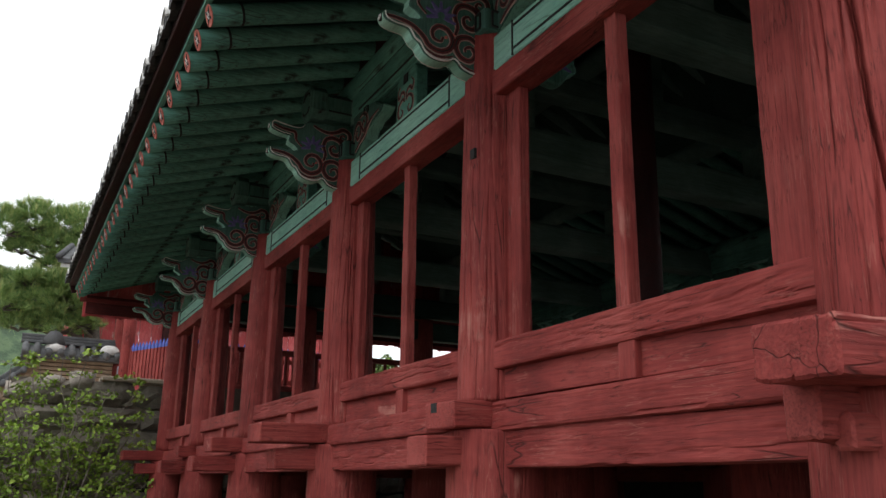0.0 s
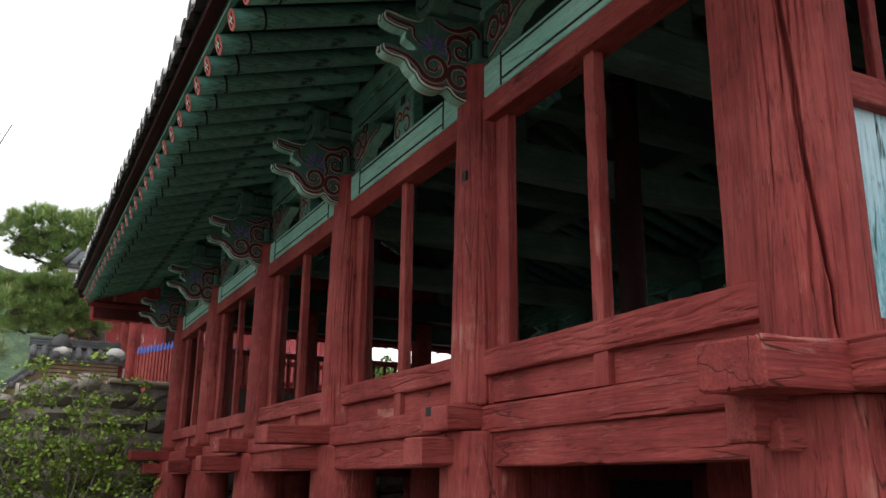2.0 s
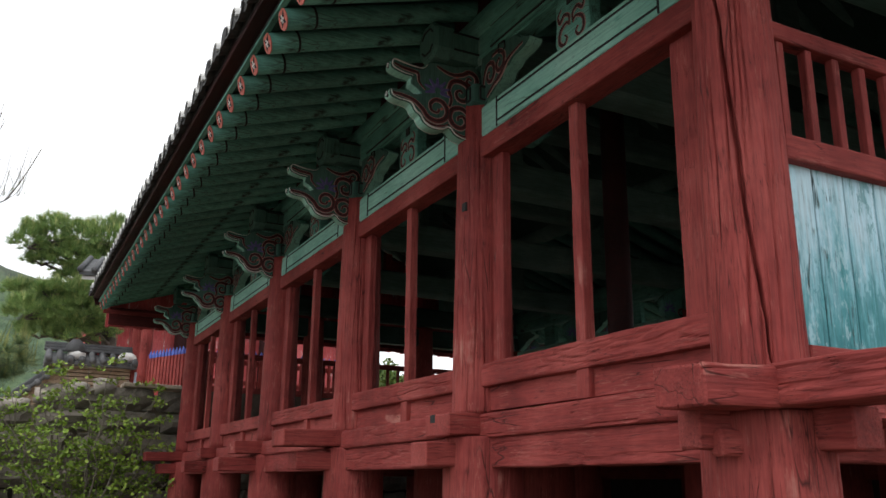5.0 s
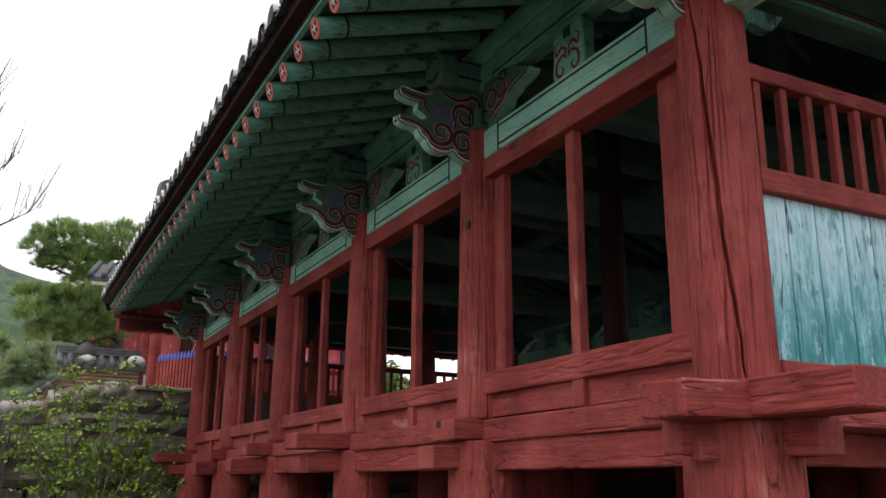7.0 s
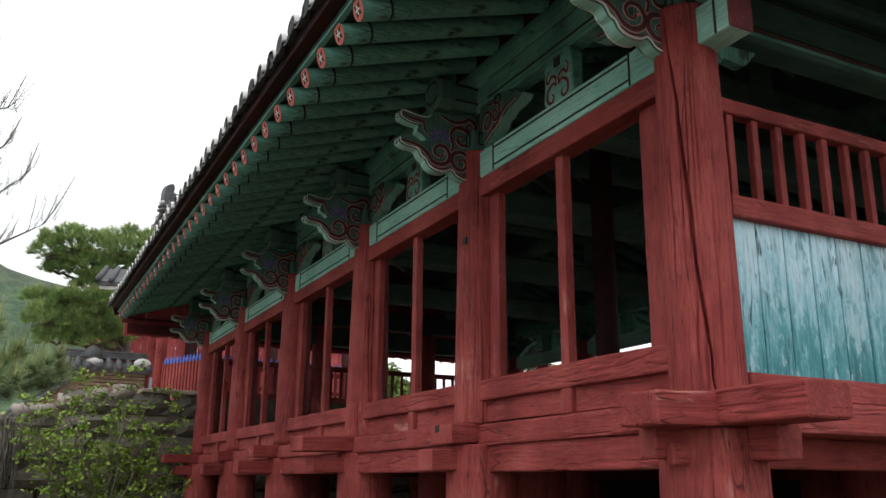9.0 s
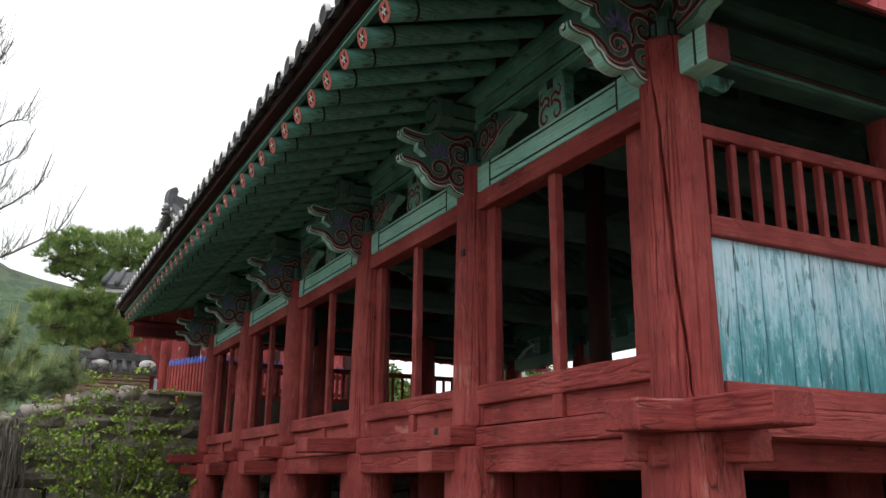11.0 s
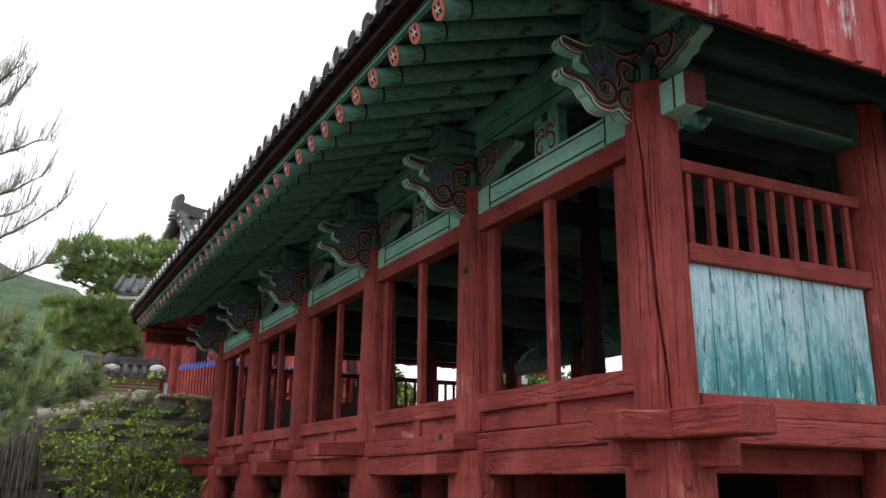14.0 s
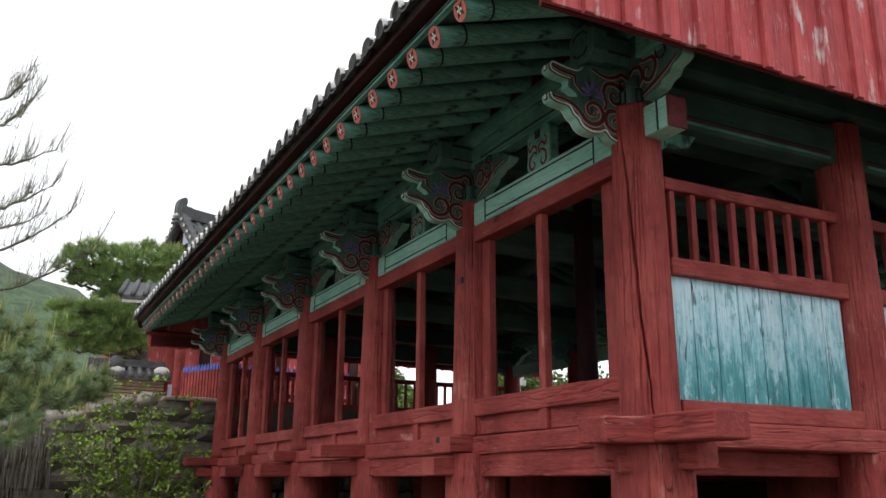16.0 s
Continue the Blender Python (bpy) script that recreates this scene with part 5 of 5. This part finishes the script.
part("ridge_end", plate(smooth_line([(0.35, 0.1), (0.0, 0.12), (-0.2, 0.0), (-0.24, 0.35), (-0.16, 0.62), (0.02, 0.72), (0.1, 0.6), (0.08, 0.45), (0.35, 0.4)], 3, True), 0.24,
                        lambda u, a, w: (RX + u, RY + a, RZ + w)), TILE, hall, "upturned dark ridge-end tile")
for dz, w in ((-0.16, 0.34), (-0.04, 0.30), (0.08, 0.24)):
    part("stacked_tile", timber((RX - 0.20, RY - w / 2, RZ + dz), (RX - 0.20, RY + w / 2, RZ + dz), 0.2, 0.09, 0.03, 0.006, 0.1), LIME if dz == 0.08 else TILE, hall)
verge_at = lambda i, side: Vector((RX, RY + side * 2.2 * i, RZ + 0.08 - 2.15 * (1.25 * i - 0.25 * i * i)))
for side in (-1, 1):
    for k in range(9):
        c = verge_at(0.09 + 0.1 * k, side) + Vector((0, 0, 0.16))
        part("end_tile", pole(c - Vector((0.15, 0, 0.07)), c + Vector((0.2, 0, -0.03)), 0.085, 0.08, 12), TILE, hall, smooth=True)
        part("lime_plug", pole(c - Vector((0.156, 0, 0.072)), c - Vector((0.148, 0, 0.07)), 0.055, 0.055, 10), LIME, hall)
bm = bmesh.new()
box(bm, RX + 0.09, RX + 0.148, RY - 0.34, RY - 0.02, RZ - 0.85, RZ - 0.45)
part("painted_tile", bm, PALE_BLUE, hall, "pale blue painted gable tile")
bm = bmesh.new()
box(bm, RX + 0.09, RX + 0.148, RY - 0.55, RY - 0.36, RZ - 1.1, RZ - 0.8)
part("painted_tile", bm, GREEN_PALE, hall)
# the ridge runs a little askew to the hall's front
TURN = Matrix.Translation((RX, RY, 0)) @ Matrix.Rotation(radians(20), 4, "Z") @ Matrix.Translation((-RX, -RY, 0))
for ob in hall.children:
    if ob.name.split(".")[0] in ("roof_slope", "roof_roll", "gable_wall", "verge", "ridge", "ridge_end", "stacked_tile", "end_tile", "lime_plug", "painted_tile"):
        ob.matrix_basis = TURN

# ---------------------------------------------------------------- plants
def tube(bm, pts, r0, r1, seg=5):
    rings = []
    n = len(pts)
    for i, p in enumerate(pts):
        d = (pts[min(i + 1, n - 1)] - pts[max(i - 1, 0)]).normalized()
        a = d.orthogonal().normalized()
        b = d.cross(a)
        r = r0 + (r1 - r0) * i / (n - 1)
        rings.append([p + (a * math.cos(t) + b * math.sin(t)) * r for t in [2 * math.pi * j / seg for j in range(seg)]])
    loft(bm, rings)


def bent(p0, p1, sag, wob, rng, n=6):
    out = []
    for i in range(n + 1):
        t = i / n
        p = Vector(p0).lerp(Vector(p1), t)
        p.z += sag * 4 * t * (1 - t)
        if 0 < i:
            p += Vector((rng.uniform(-wob, wob), rng.uniform(-wob, wob), rng.uniform(-wob, wob)))
        out.append(p)
    return out


def smooth_line3(p):
    """A short curve through a bend: start, control, end."""
    return [p[0] * (1 - q) ** 2 + p[1] * 2 * q * (1 - q) + p[2] * q * q for q in (0.0, 0.25, 0.5, 0.75, 1.0)]


class Soup:
    """Loose small faces gathered into one mesh."""

    def __init__(self):
        self.v, self.f = [], []

    def blade(self, p, d, length, width, rng):
        d = d.normalized()
        a = d.cross(Vector((rng.uniform(-1, 1), rng.uniform(-1, 1), rng.uniform(-1, 1)))).normalized() * width
        i = len(self.v)
        self.v += [p - a, p + a, p + d * length]
        self.f.append((i, i + 1, i + 2))

    def leaf(self, p, size, rng):
        d = Vector((rng.uniform(-1, 1), rng.uniform(-1, 1), rng.uniform(-0.6, 0.8))).normalized()
        s = d.orthogonal().normalized()
        s = (Matrix.Rotation(rng.uniform(0, 6.3), 3, d) @ s) * size * 0.32
        i = len(self.v)
        self.v += [p, p + d * size * 0.45 + s, p + d * size, p + d * size * 0.45 - s]
        self.f.append((i, i + 1, i + 2, i + 3))

    def mesh(self, name, mat):
        me = bpy.data.meshes.new(name)
        me.from_pydata([tuple(v) for v in self.v], [], self.f)
        me.materials.append(mat)
        return me


def tuft(soup, p, up, n, length, width, rng, spread=0.9):
    up = Vector(up).normalized()
    for _ in range(n):
        d = up + Vector((rng.gauss(0, spread), rng.gauss(0, spread), rng.gauss(0, spread * 0.7)))
        soup.blade(p, d, length * rng.uniform(0.6, 1.1), width, rng)


# the pine behind the terrace: flat-topped clouds of needles on bent limbs
rng = random.Random(11)
pine = thing("pine_tree", "old green pine with layered crowns behind the terrace", "pine tree")
bm = bmesh.new()
trunk = bent((-0.25, 19.0, 2.9), (-1.5, 19.1, 6.9), 0, 0.08, rng, 8)
tube(bm, trunk, 0.24, 0.09, 9)
part("trunk", bm, BARK, pine, smooth=True)
soup, shoots = Soup(), Soup()
CLOUDS = ((-2.78, 6.72, 0.36, 0.3), (-2.3, 6.92, 0.46, 0.34), (-1.7, 6.86, 0.52, 0.36), (-1.05, 6.92, 0.56, 0.38), (-0.4, 6.95, 0.5, 0.36), (0.25, 6.85, 0.5, 0.36),
          (-2.45, 6.42, 0.42, 0.24), (-1.85, 6.45, 0.55, 0.3), (-1.15, 6.42, 0.58, 0.34), (-0.45, 6.4, 0.5, 0.32), (-1.7, 6.1, 0.42, 0.2), (-1.1, 6.05, 0.5, 0.25),
          (-2.75, 5.66, 0.42, 0.14), (-2.2, 5.62, 0.4, 0.16), (-1.55, 5.6, 0.45, 0.2),
          (-2.65, 5.1, 0.46, 0.24), (-2.05, 5.2, 0.52, 0.28), (-1.45, 5.15, 0.52, 0.28), (-2.3, 4.72, 0.5, 0.26), (-1.65, 4.7, 0.55, 0.28), (-1.1, 4.88, 0.45, 0.28))
for cx, cz, r, h in CLOUDS:
    cy = 18.6 + rng.uniform(-0.25, 0.25)
    bm = bmesh.new()
    near_t = min(trunk, key=lambda p: abs(p.z - cz + 0.4))
    tube(bm, bent(near_t, (cx, cy, cz - 0.12), 0.1, 0.05, rng), 0.07, 0.02, 6)
    for k in range(5):
        a = rng.uniform(0, 6.283)
        tube(bm, bent((cx, cy, cz - 0.12), (cx + 0.8 * r * math.cos(a), cy + 0.7 * r * math.sin(a), cz), 0.03, 0.03, rng, 4), 0.02, 0.006, 5)
    part("limb", bm, BARK, pine, smooth=True)
    for _ in range(int(330 * r * r) + 40):
        a, e, q = rng.uniform(0, 6.283), rng.uniform(-0.35, 1.4), rng.uniform(0.55, 1.05)
        out = Vector((math.cos(a) * math.cos(e), math.sin(a) * math.cos(e), math.sin(e)))
        p = Vector((cx + out.x * r * 1.12 * q, cy + out.y * r * q, cz + out.z * h * 1.7 * q))
        tuft(soup, p - out * 0.05, out * 0.7 + Vector((0, 0, 0.6)), 46, 0.24, 0.0055, rng, 0.6)
        if rng.random() < 0.5 and out.z > 0.3:
            tuft(shoots, p, (0, 0, 1), 6, 0.27, 0.007, rng, 0.14)
cr = part("crown", soup.mesh("crown", NEEDLES), None, pine)
tagged(cr, kind="stuff")
tagged(part("new_growth", shoots.mesh("new_growth", CANDLE), None, pine), kind="stuff")

# the near pine: limbs reaching in, with upright pale shoots; dense below, nearly bare twigs above
rng = random.Random(5)
npine = thing("pine_tree", "young pine with sparse long-needled branches and pale upright shoots", "pine tree")
bm = bmesh.new()
ntrunk = bent((-6.6, 7.6, -0.1), (-6.1, 7.3, 8.6), 0, 0.08, rng, 9)
tube(bm, ntrunk, 0.16, 0.04, 9)
part("trunk", bm, BARK, npine, smooth=True)
soup, shoots = Soup(), Soup()
# thin upper limbs: foot, bend and upturned tip
UPPER = (((-3.95, 3.80), (-3.10, 4.38), (-2.84, 4.98)), ((-4.07, 4.29), (-3.38, 4.88), (-3.27, 5.33)), ((-4.14, 4.82), (-3.63, 5.18), (-3.48, 5.60)),
         ((-4.22, 5.39), (-3.66, 5.68), (-3.50, 6.14)), ((-4.28, 5.85), (-3.95, 6.33), (-3.85, 6.66)), ((-4.3, 4.45), (-3.75, 4.72), (-3.62, 5.02)), ((-4.3, 6.2), (-4.1, 6.5), (-4.0, 6.9)))
for foot, bend, tip in UPPER:
    y = 7.0 + rng.uniform(-0.15, 0.15)
    start = min(ntrunk, key=lambda p: abs(p.z - foot[1] + 0.35))
    pts = bent(start, (foot[0], y, foot[1]), -0.08, 0.02, rng, 4) + bent((foot[0], y, foot[1]), (bend[0], y, bend[1]), -0.02, 0.02, rng, 6)[1:]
    pts += [Vector((bend[0] + (tip[0] - bend[0]) * q, y, bend[1] + (tip[1] - bend[1]) * q ** 1.25)) for q in (0.35, 0.7, 1.0)]
    bm = bmesh.new()
    tube(bm, pts, 0.022, 0.0045, 6)
    for i in range(3, 11):
        for _ in range(4 if i < 7 else 2):
            root = pts[i].lerp(pts[i + 1], rng.random()) if i < 10 else pts[i]
            out = Vector((rng.uniform(0.0, 0.16), rng.gauss(0, 0.14), rng.uniform(0.0, 0.16)))
            top = root + out + Vector((rng.gauss(0.03, 0.03), rng.gauss(0, 0.03), rng.uniform(0.16, 0.48)))
            tube(bm, smooth_line3([root, root + out, top]), 0.005, 0.0024, 4)
            for _ in range(rng.randint(1, 3)):
                c = root.lerp(root + out, rng.uniform(0.5, 1))
                tube(bm, smooth_line3([c, c + Vector((rng.gauss(0.02, 0.03), rng.gauss(0, 0.03), 0.06)), c + Vector((rng.gauss(0.03, 0.045), rng.gauss(0, 0.04), rng.uniform(0.14, 0.3)))]), 0.0042, 0.0026, 4)
            tuft(soup, root + out, (0.1, 0, 1.0), 10 if i < 7 else 5, 0.13, 0.0012, rng, 0.6)
            if i < 6:
                tuft(soup, root, (0, 0, 1), 12, 0.18, 0.0012, rng, 0.7)
    part("limb", bm, TWIG, npine, smooth=True)
# leafy lower boughs
LOWER = ((-2.78, 7.0, 2.66), (-2.95, 7.2, 2.56), (-3.08, 6.9, 2.68), (-3.28, 7.3, 2.82), (-3.25, 6.8, 2.45), (-3.48, 7.0, 2.98), (-3.6, 7.3, 2.65), (-3.72, 6.9, 3.12), (-3.55, 7.1, 2.25),
         (-3.85, 7.2, 3.25), (-3.95, 6.8, 2.9), (-3.8, 7.4, 2.4), (-4.1, 7.0, 3.35), (-4.05, 7.3, 2.6), (-3.7, 6.8, 2.0), (-4.1, 7.1, 2.15), (-3.35, 7.2, 2.62), (-4.3, 7.0, 3.05), (-4.35, 7.2, 1.9))
for tx, ty, tz in LOWER:
    start = min(ntrunk, key=lambda p: abs(p.z - tz + 0.9))
    pts = bent(start, (tx, ty, tz), -0.1, 0.03, rng, 9)
    bm = bmesh.new()
    tube(bm, pts, 0.026, 0.007, 6)
    tips = [(pts[-1], (pts[-1] - pts[-2]).normalized() * 0.2)]
    for i in range(4, 10):
        for side in (-1, 1):
            for _ in range(2):
                d = (pts[i] - pts[i - 1]).normalized()
                q = pts[i] + d * rng.uniform(0.02, 0.16) + Vector((rng.uniform(-0.08, 0.08), side * rng.uniform(0.08, 0.32), rng.uniform(-0.08, 0.12)))
                tube(bm, bent(pts[i], q, 0.01, 0.012, rng, 4), 0.009, 0.004, 4)
                tips.append((q, q - pts[i]))
    part("limb", bm, TWIG, npine, smooth=True)
    for p, d in tips:
        for _ in range(rng.randint(2, 4)):
            up = Vector((rng.gauss(0.08, 0.09), rng.gauss(0, 0.09), 1)).normalized()
            ln = rng.uniform(0.14, 0.4)
            c = p + Vector((rng.uniform(-0.05, 0.05), rng.uniform(-0.05, 0.05), 0))
            for _ in range(3):
                shoots.blade(c, up, ln, 0.0095, rng)
            tuft(shoots, c + up * ln * 0.2, up, 9, 0.12, 0.0025, rng, 0.3)
        tuft(soup, p, d + Vector((0, 0, 0.06)), 120, 0.19, 0.0032, rng, 0.75)
        tuft(soup, p - d * 0.5, d, 90, 0.19, 0.0032, rng, 0.9)
tagged(part("needles", soup.mesh("needles", NEEDLES_GREY), None, npine), kind="stuff")
tagged(part("new_growth", shoots.mesh("new_growth", CANDLE), None, npine), kind="stuff")

# shrub in young leaf before the stone wall
rng = random.Random(8)
shrub = thing("shrub", "twiggy shrub in fresh yellow-green leaf", "shrub")
soup = Soup()
for k in range(30):
    a = rng.uniform(0, 6.283)
    bx, by = -1.75 + 0.3 * math.cos(a), 12.8 + 0.2 * math.sin(a)
    tx = -3.2 + 3.5 * (k + rng.random()) / 30
    tz = 3.42 - 0.42 * abs(tx + 1.6) ** 1.4 - rng.choice((0.0, 0.15, 0.5, 0.9, 1.3))
    pts = bent((bx, by, 0.0), (tx, 12.75 + rng.uniform(-0.6, 0.45), max(0.75, tz)), 0.16, 0.06, rng, 9)
    bm = bmesh.new()
    tube(bm, pts, 0.02, 0.005, 6)
    for i in range(3, 10):
        for _ in range(4):
            g = rng.uniform(0, 6.283)
            q = pts[i] + Vector((math.cos(g), math.sin(g) * 0.7, rng.uniform(-0.05, 0.45))) * rng.uniform(0.15, 0.46)
            tube(bm, [pts[i], pts[i].lerp(q, 0.5) + Vector((0, 0, 0.03)), q], 0.006, 0.002, 4)
            for f in (0.45, 0.75, 1.0):
                if rng.random() < 0.42:
                    continue
                c = pts[i].lerp(q, f)
                for _ in range(rng.randint(3, 6)):
                    soup.leaf(c + Vector((rng.gauss(0, 0.03), rng.gauss(0, 0.03), rng.gauss(0, 0.018))), rng.uniform(0.05, 0.092), rng)
    part("stem", bm, TWIG, shrub)
tagged(part("leaves", soup.mesh("leaves", YOUNG), None, shrub), kind="stuff")

# dry stems hanging over the lower bank
rng = random.Random(3)
soup = Soup()
for _ in range(1500):
    x = rng.uniform(-7.5, -2.9)
    top = wall_top(x) - rng.uniform(0.0, 0.9)
    p = Vector((x, WALL_Y - 0.16 - rng.uniform(0, 0.35), max(0.2, top)))
    soup.blade(p, Vector((rng.gauss(0, 0.07), rng.gauss(-0.05, 0.05), -1)), rng.uniform(0.5, 1.3), rng.uniform(0.006, 0.016), rng)
tagged(new("dry_stems", soup.mesh("dry_stems", STRAW)), "dry grey stems hanging over the bank", "dry grass", kind="stuff")

# bushes and a stone lantern on the terrace beyond the open bays
for bx, by, br, bz in ((6.5, 19.0, 0.55, 3.8), (6.3, 19.8, 0.6, 4.2), (9.6, 17.2, 1.2, 3.8), (10.4, 15.6, 0.8, 3.8), (10.6, 19.0, 0.9, 4.3), (-5.0, 16.4, 1.0, 2.7), (-6.2, 15.8, 1.1, 2.7)):
    b = thing("bush", "rounded green garden bush on the terrace", "bush", "bushes on the terrace")
    soup = Soup()
    bm = bmesh.new()
    for k in range(14):
        tip = Vector((bx + rng.gauss(0, br * 0.45), by + rng.gauss(0, br * 0.4), bz + br * rng.uniform(0.1, 0.9)))
        tube(bm, bent((bx, by, min(2.95, bz - 0.9)), tip, 0.05, 0.04, rng, 5), 0.02, 0.005, 5)
        for _ in range(260):
            soup.leaf(tip + Vector((rng.gauss(0, br * 0.22), rng.gauss(0, br * 0.22), rng.gauss(-0.1, br * 0.24))), rng.uniform(0.08, 0.16), rng)
    part("stems", bm, BARK, b)
    tagged(part("leaves", soup.mesh("leaves", BUSH), None, b), kind="stuff")
lantern = thing("stone_lantern", "pale grey stone lantern on the terrace", "stone lantern")
for r0, r1, z0, z1, nm in ((0.3, 0.3, 3.0, 3.15, "foot"), (0.12, 0.11, 3.15, 4.2, "shaft"), (0.26, 0.28, 4.2, 4.35, "platform"), (0.2, 0.2, 4.35, 4.7, "lamp_chamber"), (0.4, 0.12, 4.7, 4.95, "cap")):
    part(nm, pole((8.9, 16.2, z0), (8.9, 16.2, z1), r0, r1, 8), LIME, lantern)

# far wooded hill
bm = bmesh.new()
grid = []
for j in range(26):
    row = []
    for i in range(50):
        x, y = -130 + i * 6.5, 110 + j * 7
        crest = max(9, min(62, 47.5 - 0.5 * (x + 8.7) + 1.5 * math.sin(x * 0.21)))
        h = crest * math.sin(min(1, j / 14) * math.pi / 2) + 2.2 * noise.noise(Vector((x * 0.12, y * 0.12, 0))) + 1.2 * noise.noise(Vector((x * 0.5, y * 0.5, 2)))
        row.append(bm.verts.new((x, y, max(-1, h) if j else -2)))
    grid.append(row)
for j in range(25):
    for i in range(49):
        bm.faces.new((grid[j][i], grid[j][i + 1], grid[j + 1][i + 1], grid[j + 1][i]))
tagged(part("hill", bm, HILL, smooth=True), "distant wooded green hillside", "hill", kind="structure")
